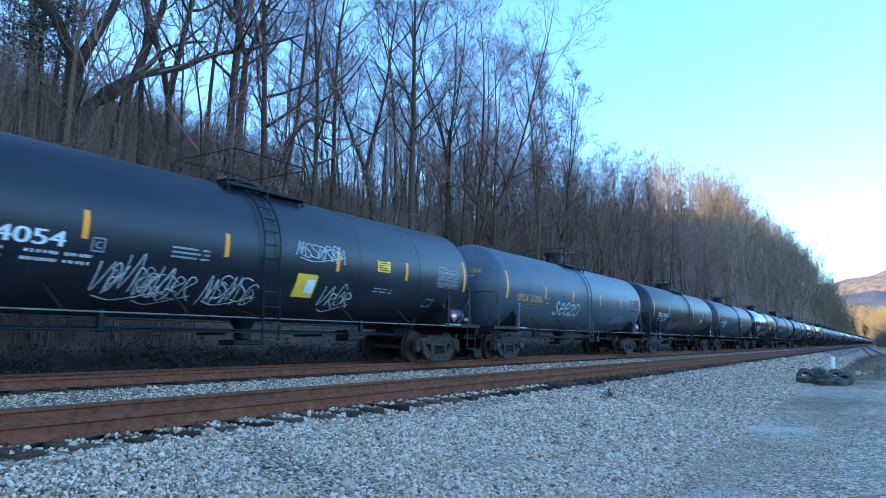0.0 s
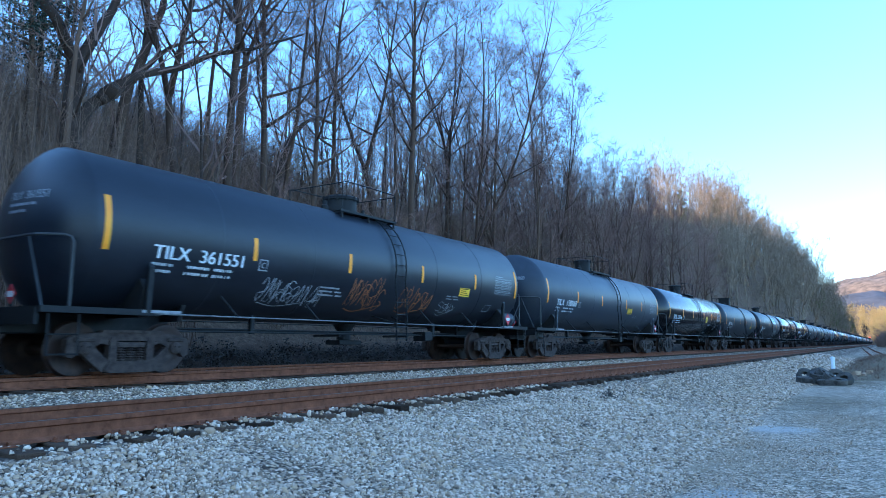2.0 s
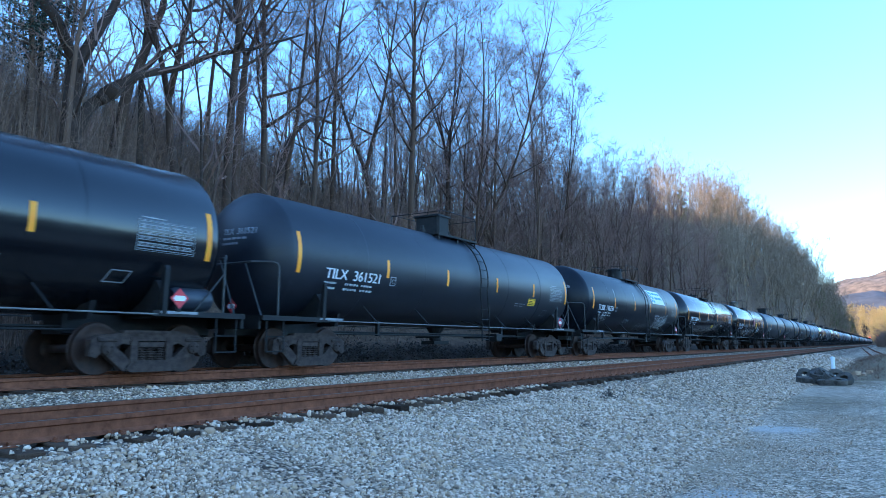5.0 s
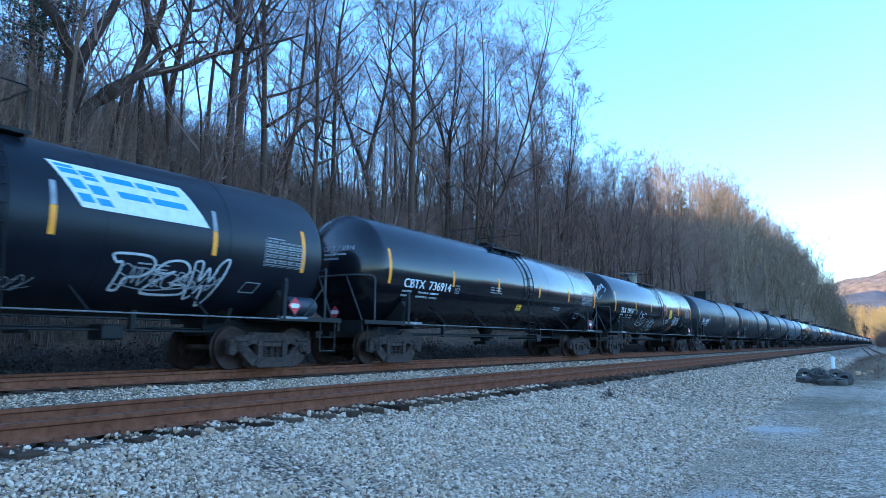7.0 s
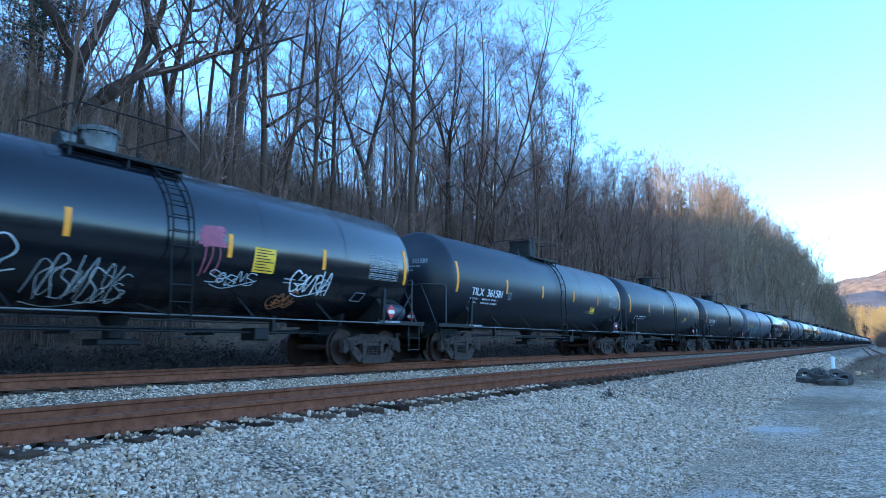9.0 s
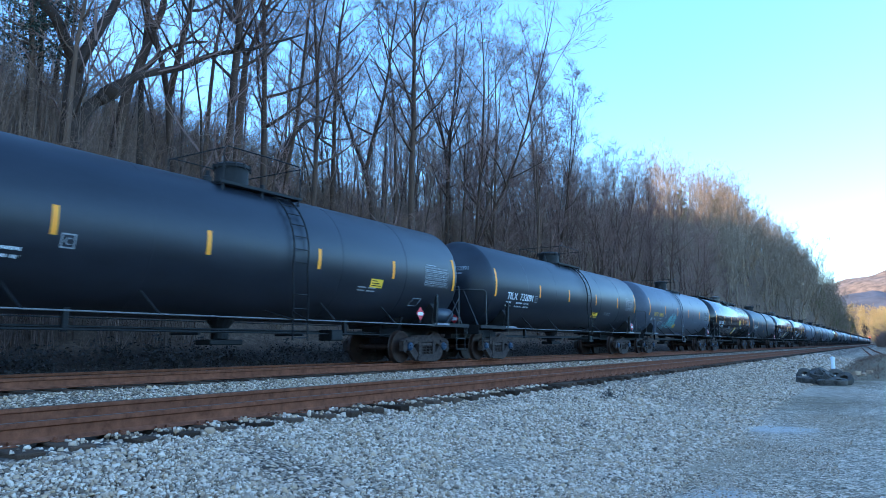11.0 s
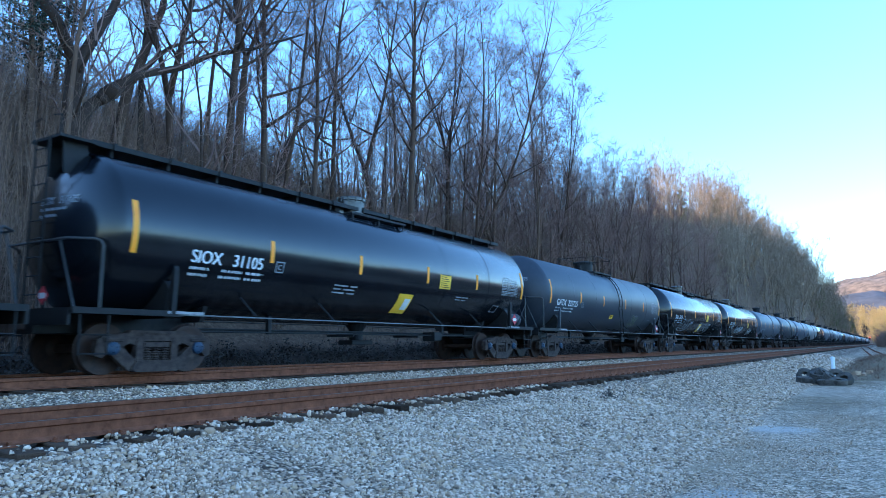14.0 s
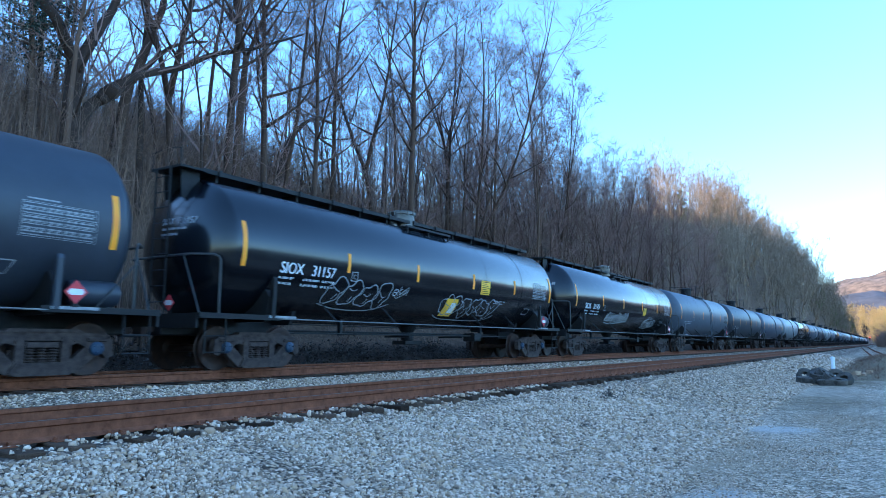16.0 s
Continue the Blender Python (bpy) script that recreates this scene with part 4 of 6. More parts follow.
def tank_car(spec, detail=2):
    """One tank car; spec holds its paint, marks and additions. detail 2: passes the camera, 1: stays far."""
    rng = random.Random(spec["seed"])
    paint = spec["paint"]
    car = thing("tank_car", spec["label"], "tank car", "tank cars of the train")
    part("tank", shared("tank", tank_mesh), paint, car)
    dome_y = spec.get("dome_y", 0.1)
    for e in (-1, 1):
        part("stub_sill", shared(("sill", e), lambda: end_sill_mesh(e)), M_IRON, car)
        part("end_platform", shared(("plat", e), lambda: platform_mesh(e)), M_IRON, car)
        part("end_handrail", shared(("er", e), lambda: end_rail_mesh(e)), M_RAILING, car)
        part("rail_brace", shared(("rp", e), lambda: Shape().tube([(1.30, e * 8.60, 1.13), (0.75, e * 8.62, 2.33)], 0.017, 6).mesh("rail_brace")), M_RAILING, car)
        if e > 0:
            part("rail_stay", shared(("rs", e), lambda: Shape().tube([(1.36, e * 7.55, 1.14), (1.40, e * 8.22, 1.95)], 0.016, 6).mesh("rail_stay")), M_RAILING, car)
        part("coupler", shared(("cp", e), lambda: coupler_mesh(e)), M_WHEEL, car)
    for e in (-1, 1):
        part("bracket", shared(("br", e), lambda: bracket_mesh(e)), paint if paint in (M_GREY, M_BLUEGREY, M_DKGREY) else M_IRON, car)
    for s in (1, -1):
        part("side_rail", shared(("sr", s), lambda: side_rail_mesh(s)), M_SILL if paint not in (M_GREY, M_BLUEGREY, M_PALE) else paint, car)
    dome = spec.get("dome", "round")
    if dome != "low":
        part("manway", shared(("dome", dome), lambda: dome_mesh(dome)), M_DOME if dome == "steel" else M_IRON, car, "bare steel manway" if dome == "steel" else "", at=pose(0, dome_y, 0))
    low = "low" if spec.get("dome") == "low" else ""
    part("top_platform", shared(("tp", low), lambda: top_platform_mesh(low)), M_IRON, car, at=pose(0, dome_y, 0))
    for x, y in ((0.15, -0.8), (0.1, 0.85), (-0.2, 0.7)):
        part("valve", shared("valve", lambda: Shape().lathe([(3.98, 0.10), (4.22, 0.10), (4.24, 0.06), (4.36, 0.05)], "z", 10).mesh("valve", True)), M_IRON, car, at=pose(x, dome_y + y, 0))
    if not spec.get("walkway"):
        part("top_handrail", shared("tr", top_rail_mesh), M_IRON, car, at=pose(0, dome_y, 0))
    if spec.get("walkway"):
        part("running_board", shared("wk", walkway_mesh), M_IRON, car)
        part("end_ladder", shared("el", end_ladder_mesh), M_IRON, car)
    else:
        ly = spec.get("ladder_y", 0.82)
        part("ladder", shared(("lad", 1), lambda: ladder_mesh(True)), paint if paint in (M_GREY, M_BLUEGREY) else M_IRON, car, at=pose(0, ly, 0))
    wheels = truck(car, -6.87, detail > 1, M_CAPB if spec.get("blue") else M_TRUCK) + truck(car, 6.87, detail > 1, M_CAPB if spec.get("blue") else M_TRUCK)
    ink = spec.get("ink", M_WHITE)
    stripes, end_y = spec.get("stripes", STRIPES), spec.get("ends", 7.72)
    for y in stripes:
        me = shared(("st", y), lambda: (lambda q: (patch(q, y - 0.055, y + 0.055, 2.28, 2.76), q.mesh("stripe"))[1])(Shape()))
        part("reflective_stripe", me, M_YELLOW, car, "yellow reflective stripe")
    if spec.get("faded"):
        for y in stripes:
            me = shared(("sf", y), lambda: (lambda q: (patch(q, y - 0.05, y + 0.05, 2.765, 3.18), q.mesh("stripe"))[1])(Shape()))
            part("faded_stripe", me, M_DIM, car, "peeled grey upper end of a stripe")
    for y in (-end_y, end_y):
        me = shared(("ste", y), lambda: (lambda q: (patch(q, y - 0.06, y + 0.06, 2.15, 3.10), q.mesh("stripe"))[1])(Shape()))
        part("reflective_stripe", me, M_YELLOW, car, "yellow reflective stripe")
    if paint in (M_GREY, M_BLUEGREY) and detail > 1:
        part("stencil_backing", shared("sbb", lambda: (lambda q: (patch(q, 6.15, 7.41, 2.185, 2.775, 0.002), q.mesh("backing"))[1])(Shape())), M_IRON, car, "black ground of the stencil block")
    part("stencil_block", shared("sb", stencil_block), M_DIM, car, "block of small white stencilling")
    if detail > 1:
        for y in (-5.25, -2.6, 2.6, 5.25):
            part("weld_seam", shared("seam", seam_mesh), paint, car, at=pose(0, y, 0))
        for s in (1, -1):
            for y in (-4.9, -2.5, 2.3, 4.7) if s > 0 else ():
                part("rail_bracket", shared(("rb", s), lambda: rail_bracket_mesh(s)), M_IRON, car, at=pose(0, y, 0))
        part("brake_rigging", shared("ur", under_mesh), M_IRON, car)
        part("air_reservoir", shared("res", reservoir_mesh), paint if paint in (M_GREY, M_BLUEGREY) else M_DKGREY, car, "grey air reservoir")
        for y in (6.75, -6.95):
            part("platform_edge", shared(("pe", y), lambda: Shape().box(1.481, 1.486, y, y + 0.8, 1.10, 1.15).mesh("platform_edge")), M_DIM, car, "white edge marking")
        placard(car, spec.get("placard_y", 7.12), 1.39, 1.50)
        end_placard(car)
        if spec.get("mark"):
            lettering("end_mark", head_marks(spec["mark"]), M_DIM if ink == M_WHITE else ink, car, "small reporting mark on the tank head")
            lettering("reporting_mark", text_mesh(spec["mark"], spec.get("mark_y", -6.67), 2.11, 0.25, spec.get("mark_w", 2.08)), ink, car, "painted reporting mark")
        part("small_stencil", weight_lines(rng, spec.get("mark_y", -6.67)).mesh("small_stencil"), ink if ink != M_GOLD else M_DULLGOLD, car, "two lines of small stencilling")
        part("small_stencil", shared("hb", head_bars), M_DIM, car)
        if spec.get("plate"):
            part("data_plate", (lambda q: (patch(q, -7.22, -6.92, 1.86, 2.02), q.mesh("data_plate"))[1])(Shape()), M_DIM, car, "pale grey data plate")
        if spec.get("head_tag"):
            part("graffiti", head_scrawl(spec["head_tag"]), M_SPRAY, car, "pale spray-painted tag on the tank head")
        by = stripes[0] + spec.get("box_y", 0.14)
        part("mark_box", outline_box(by, by + 0.24, 2.09, 2.33, 0.024).mesh("mark_box"), M_DIM, car)
        part("mark_letter", text_mesh("C", by + 0.06, 2.15, 0.12), M_DIM, car)
        part("small_stencil", bars(rng, 3.3, 4.1, 2.0, spec.get("lines", 2), 0.03, 0.08).mesh("small_stencil"), M_DIM, car)
        if spec.get("centre"):
            y, z, n = spec["centre"]
            part("small_stencil", bars(rng, y, y + 0.85, z, n, 0.035, 0.085, 1).mesh("small_stencil"), M_DIM, car)
        if spec.get("square"):
            y, z, w, h = spec["square"]
            sh = Shape()
            patch(sh, y, y + w, z, z + h)
            sq = part("warning_label", sh.mesh("label"), M_LEMON, car, "yellow printed label")
            sh = Shape()
            for i in range(int(h / 0.06)):
                patch(sh, y + 0.05, y + w - 0.05 - 0.1 * (i % 3), z + 0.04 + i * 0.06, z + 0.06 + i * 0.06, 0.0065)
            part("print", sh.mesh("print"), M_IRON, sq, "dark lines of print")
        if spec.get("slanted"):
            y, z = spec["slanted"]
            sh = Shape()
            patch(sh, y, y + 0.66, z, z + 0.52, 0.004, -0.02)
            sl = part("slanted_label", sh.mesh("label"), M_LEMON, car, "yellow and white slanted label")
            sh = Shape()
            patch(sh, y + 0.33, y + 0.60, z + 0.1, z + 0.40, 0.0065, -0.01)
            part("label_centre", sh.mesh("label"), M_WHITE, sl, "pale centre")
        part("small_label", outline_box(5.75, 6.15, 1.62, 1.84, 0.018, 0.09).mesh("small_label"), M_DIM, car)
        for k, (form, seed, y0, y1, z0, z1, m, w) in enumerate(spec.get("graffiti", ())):
            if form == "scrawl":
                me = scrawl(seed, y0, y1, z0, z1, w, max(2, int((y1 - y0) / 0.22)))
            elif form == "bubble":
                me = bubble(seed, y0, y1, z0, z1, max(2, int((y1 - y0) / 0.55)), w)
            elif form == "blot":
                me = blot(seed, y0, y1, z0, z1)
            else:
                me = spray_word(form, y0, y1, z0, z1, w)
            part("graffiti", me, m, car, "spray-painted tag")
        if spec.get("banner"):
            sh = Shape()
            patch(sh, 2.15, 4.72, 2.80, 3.56, 0.005, -0.50)
            bn = part("banner", sh.mesh("banner"), M_WHITE, car, "white printed banner with blue lettering bars")
            sh = Shape()
            for (y0, y1, z0, z1) in ((2.22, 2.54, 3.36, 3.52), (2.58, 2.84, 3.30, 3.46), (2.24, 2.48, 3.12, 3.28), (2.54, 2.82, 3.06, 3.22), (2.22, 2.46, 2.90, 3.04), (2.52, 2.78, 2.88, 3.0),
                                     (3.0, 3.55, 3.34, 3.45), (3.62, 4.0, 3.34, 3.45), (4.06, 4.5, 3.34, 3.45), (3.05, 3.66, 3.08, 3.20), (3.74, 4.45, 3.08, 3.20)):
                lean = -0.50 / 0.76
                patch(sh, y0 + lean * (z0 - 2.80), y1 + lean * (z0 - 2.80), z0, z1, 0.0075, lean * (z1 - z0))
            part("print", sh.mesh("print"), M_BLUE, bn, "blue print")
    for o in car.children:
        if o.name.startswith(("small_stencil", "top_platform")):
            tagged(o, kind="stuff")
    if detail > 1:
        WHEELS.extend(wheels)
    return car


# Where each car's rear tank shoulder stands along the line at 0 s.
ENDS = [18.86, 37.275, 55.535, 73.845, 92.07, 110, 128.36, 146.705, 165.075, 183.32, 200.55, 218.76, 237.01, 255.115, 273.185, 291.49, 309.79]
CARS = [
    dict(paint=M_MATTE, mark="04054", mark_w=1.35, mark_y=-6.2, ladder_y=-0.45, dome_y=-0.15, dome="low", centre=(-2.85, 2.36, 3), square=(3.3, 2.42, 0.55, 0.30), slanted=(0.5, 1.62), ink=M_WHITE, stripes=(-4.53, -1.6, 1.76, 4.61), label="matte black tank car with white tags and a slanted yellow label",
         graffiti=[("scrawl", 3, -4.15, -2.75, 1.45, 2.05, M_SPRAY, 0.045), ("scrawl", 44, -3.35, -2.15, 1.4, 1.9, M_SPRAY, 0.035), ("scrawl", 4, -1.85, -0.55, 1.4, 1.95, M_SPRAY, 0.04), ("scrawl", 5, 1.5, 2.55, 1.45, 1.9, M_SPRAY, 0.05), ("scrawl", 6, 0.35, 1.95, 2.5, 2.9, M_SPRAY, 0.04)]),
    dict(paint=M_GREY, mark="UTLX 212656", ink=M_GOLD, ladder_y=0.08, mark_y=-6.88, dome_y=-0.11, dome="round", blue=True, stripes=(-4.48, -1.67, 1.64, 4.5), label="weathered light grey tank car with gold lettering", graffiti=[("seezo", 8, -3.42, -0.81, 1.74, 2.22, M_SPRAY, 0.07), ("scrawl", 9, 3.99, 5.38, 1.6, 1.9, M_SPRAY, 0.03)]),
    dict(paint=M_MATTE, mark="TILX 361551", centre=(-2.24, 1.90, 3), mark_y=-6.8, ladder_y=0.68, dome_y=-0.04, dome="wide", square=(3.95, 2.02, 0.6, 0.26), stripes=(-4.42, -1.35, 1.83, 4.85), label="matte black tank car with rust-brown and white tags", graffiti=[("scrawl", 11, -4.04, -2.13, 1.45, 1.95, M_DIM, 0.035), ("scrawl", 12, -1.14, 0.27, 1.5, 2.2, M_RUSTPAINT, 0.05), ("scrawl", 13, 0.97, 2.46, 1.5, 2.1, M_RUSTPAINT, 0.05), ("scrawl", 14, 3.07, 3.96, 1.5, 1.8, M_DIM, 0.03)]),
    dict(paint=M_DKGREY, mark="TILX 190860", mark_y=-6.8, ladder_y=0.67, dome_y=-0.04, dome="round", square=(2.25, 2.05, 0.75, 0.30), stripes=(-4.59, -1.56, 2.02, 4.62), label="dull charcoal grey tank car, clean, with white lettering"),
    dict(paint=M_GLOSS, mark="TILX 191266", mark_y=-6.79, ladder_y=0.5, dome_y=-0.22, dome="round", square=(2.36, 2.08, 0.5, 0.40), stripes=(-4.41, -1.56, 1.69, 4.37), label="glossy black tank car reflecting the sky"),
    dict(paint=M_MATTE, mark="TILX 361521", mark_y=-6.8, ladder_y=0.72, dome_y=0, dome="box", square=(4.3, 1.95, 0.6, 0.26), label="matte black tank car with white lettering"),
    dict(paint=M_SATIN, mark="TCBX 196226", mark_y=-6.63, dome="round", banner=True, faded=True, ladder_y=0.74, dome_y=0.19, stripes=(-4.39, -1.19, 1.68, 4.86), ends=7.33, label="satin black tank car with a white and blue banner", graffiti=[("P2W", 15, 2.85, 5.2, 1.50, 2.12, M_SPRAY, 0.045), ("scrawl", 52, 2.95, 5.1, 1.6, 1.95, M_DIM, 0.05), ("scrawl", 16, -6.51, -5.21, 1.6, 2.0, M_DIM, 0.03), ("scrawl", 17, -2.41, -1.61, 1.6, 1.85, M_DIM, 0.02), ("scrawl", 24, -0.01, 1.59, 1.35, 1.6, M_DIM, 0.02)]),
    dict(paint=M_SEMI, mark="CBTX 736914", mark_y=-7.05, mark_w=2.42, dome="low", centre=(-2.12, 2.44, 3), square=(0.08, 1.75, 0.4, 0.2), stripes=(-4.48, -1.54, 1.77, 4.67), label="satin black tank car with white lettering"),
    dict(paint=M_GLOSS, mark="TILX 191267", mark_y=-6.81, ladder_y=0.5, dome_y=-0.38, dome="steel", head_tag=61, square=(2.32, 2.05, 0.6, 0.52), stripes=(-4.46, -1.65, 1.67, 4.46), label="glossy black tank car with balloon tags and pink spray",
         graffiti=[("bubble", 18, -3.7, -2.4, 1.59, 2.29, M_SPRAY, 0.028), ("scrawl", 19, -2.03, -0.33, 1.3, 1.95, M_SPRAY, 0.03), ("scrawl", 20, 1.28, 2.47, 1.75, 2.0, M_SPRAY, 0.04), ("scrawl", 21, 3.52, 4.73, 1.7, 2.2, M_WHITE, 0.05), ("scrawl", 22, 3.08, 3.87, 1.4, 1.75, M_RUSTPAINT, 0.06), ("blot", 23, 0.97, 1.52, 2.45, 2.85, M_PINK, 0.16)]),
    dict(paint=M_MATTE, mark="TILX 361581", mark_y=-6.8, ladder_y=0.45, dome_y=0, dome="box", square=(3.83, 1.9, 0.55, 0.26), label="matte black tank car with white lettering"),
    dict(paint=M_MATTE, mark="", ladder_y=1.07, dome_y=0.35, dome="round", placard_y=5.95, blue=True, square=(3.75, 2.0, 0.5, 0.22), label="plain matte black tank car with a low white line"),
    dict(paint=M_MATTE, mark="TILX 732091", mark_y=-6.84, ladder_y=0.86, dome_y=0.14, dome="wide", blue=True, square=(1.74, 1.74, 0.7, 0.24), stripes=(-4.16, -1.26, 1.92, 4.93), box_y=-0.42, label="matte black tank car with blue bearing caps"),
    dict(paint=M_BLUEGREY, mark="NATX 364456", ink=M_GOLD, mark_y=-6.8, mark_w=1.92, plate=True, ladder_y=-0.81, dome_y=0.3, dome="round", blue=True, square=(-1.96, 1.56, 0.55, 0.2), stripes=(-4.47, -1.58, 1.28, 4.48), label="weathered blue-grey tank car with gold lettering and teal tag", graffiti=[("scrawl", 30, -3.66, -1.86, 1.6, 2.25, M_TEAL, 0.085), ("scrawl", 33, -3.26, -1.96, 1.75, 2.35, M_TEAL, 0.06), ("scrawl", 31, -5.56, -4.76, 1.75, 2.1, M_SPRAY, 0.03), ("scrawl", 32, -4.46, -3.66, 1.45, 1.8, M_TEAL, 0.04)]),
    dict(paint=M_GLOSS, mark="SIOX  31105", mark_y=-6.5, mark_w=1.78, centre=(-2.31, 1.98, 3), ladder_y=0.6, dome_y=-0.11, dome="steel", walkway=True, blue=True, square=(2.24, 2.18, 0.6, 0.42), slanted=(0.42, 1.40), stripes=(-4.46, -1.46, 1.59, 4.44), label="glossy black tank car with a roof running board"),
    dict(paint=M_DKGREY, mark="GATX 222725", mark_y=-7.1, mark_w=2.2, ladder_y=0.6, dome_y=-0.2, dome="wide", blue=True, square=(-0.38, 1.75, 0.45, 0.18), stripes=(-4.53, -1.62, 1.6, 4.63), label="dull charcoal grey tank car with a small green tag", graffiti=[("scrawl", 36, 3.05, 3.95, 1.45, 1.95, M_DIM, 0.03), ("scrawl", 35, 3.0, 4.0, 1.5, 2.0, M_LIME, 0.022)]),
    dict(paint=M_GLOSS, mark="SIOX  31157", mark_y=-6.67, mark_w=1.78, ladder_y=-0.17, dome_y=-0.11, dome="steel", walkway=True, blue=True, square=(2.24, 2.15, 0.6, 0.45), slanted=(0.42, 1.40), label="glossy black tank car with a running board and outlined tags", graffiti=[("bubble", 37, -4.99, -2.49, 1.5, 2.15, M_DIM, 0.03), ("bubble", 38, 0.21, 3.61, 1.4, 2.05, M_DIM, 0.03), ("scrawl", 39, -2.39, -1.79, 1.85, 2.1, M_SPRAY, 0.03)]),
    dict(paint=M_GLOSS, mark="SIOX  31149", mark_y=-6.67, mark_w=1.78, ladder_y=-0.17, dome_y=-0.11, dome="steel", walkway=True, square=(2.01, 2.05, 0.5, 0.42), label="glossy black tank car with a running board and white tags", graffiti=[("scrawl", 40, -3.59, -0.39, 1.6, 2.1, M_SPRAY, 0.06), ("scrawl", 41, 2.61, 4.81, 1.5, 1.9, M_SPRAY, 0.05)]),
]
FAR_PAINTS = [(M_GREY, "weathered light grey tank car"), (M_DKGREY, "dull charcoal grey tank car"), (M_BLUEGREY, "weathered blue-grey tank car"), (M_PALE, "dusty pale grey tank car"), (M_SEMI, "satin black tank car"),
              (M_BLUEGREY, "weathered blue-grey tank car"), (M_DKGREY, "dull charcoal grey tank car"), (M_PALE, "dusty pale grey tank car"), (M_GREY, "weathered light grey tank car"), (M_SEMI, "satin black tank car")]


def build_train():
    for i in range(48):
        if i < len(CARS):
            spec, end, detail = dict(CARS[i]), ENDS[i], 2
        else:
            p, lb = FAR_PAINTS[(i - len(CARS)) % len(FAR_PAINTS)]
            spec, end, detail = dict(paint=p, label=lb + " far down the train", dome="round"), ENDS[-1] + 18.15 * (i - len(CARS) + 1), (2 if i < 19 else 1)
        spec["seed"] = 100 + i
        car = tank_car(spec, detail)
        TRAIN.append((car, end - 8.0))


build_train()

# ---- trees ----


class Tree:
    """Grows a bare tree: trunk points, limbs and twigs as tapering tubes."""

    def __init__(self, seed):
        self.rng = random.Random(seed)
        self.trunk, self.crown = Shape(), Shape()

    def limb(self, shape, p, d, length, r, r2, segs, sides, up=0.12, wob=0.18):
        pts, dirs = [Vector(p)], []
        d = Vector(d).normalized()
        for i in range(segs):
            g = self.rng.gauss
            d = (d + Vector((g(0, wob), g(0, wob), g(0, wob) + up)) * (1.0 / math.sqrt(segs))).normalized()
            pts.append(pts[-1] + d * (length / segs))
            dirs.append(d.copy())
        shape.tube(pts, r, sides, r2)
        return pts, dirs

    def fork(self, p, d, length, r, level, levels, sides, twig_r):
        """A stem that splits again and again into upswept stems and twigs."""
        rng = self.rng
        thick = r > 0.06
        pts, dirs = self.limb(self.trunk if thick else self.crown, p, d, length, r, r * 0.72 if level < levels else r * 0.4, 6 if level == 0 else (3 if level < 3 else (2 if level < levels else 1)), 7 if level == 0 else (5 if thick else 3), 0.10 if level else 0.04, 0.16 if level else 0.08)
        if level >= levels:
            return
        n = len(dirs)
        for k in range(rng.choice((2, 3, 3))):
            q = rng.uniform(0, math.tau)
            w = rng.uniform(0.16, 0.36) if level < 2 else rng.uniform(0.25, 0.65)
            nd = dirs[-1] + Vector((math.cos(q) * w, math.sin(q) * w, rng.uniform(0.0, 0.25)))
            self.fork(pts[-1], nd, length * rng.uniform(0.58, 0.80) * (0.8 if level == 0 else 1), max(r * (0.62 if level == 0 else 0.55), twig_r), level + 1, levels, sides, twig_r)
        for k in range(sides + (4 if level == 0 else 0)):
            i = rng.randrange(max(n // 2, 0), n) if level == 0 else rng.randrange(n)
            q = rng.uniform(0, math.tau)
            nd = dirs[i] * 0.55 + Vector((math.cos(q), math.sin(q), rng.uniform(0.0, 0.5)))
            self.fork(pts[i].lerp(pts[i + 1], rng.random()), nd, length * rng.uniform(0.28, 0.5), max(r * 0.2, twig_r), max(level + 2, levels - 2), levels, 1, twig_r)


def tree_object(kind, x, y, turn, s, label, at=None):
    t = thing("tree", label, "tree", "bare trees on the bank", at=pose(x, y, float(ground_z(x, y)) - 0.1, 0, 0, turn) @ Matrix.Scale(s, 4))
    part("trunk", kind[0], M_BARK, t)
    part("crown", kind[1], M_TWIG, t)
    return t


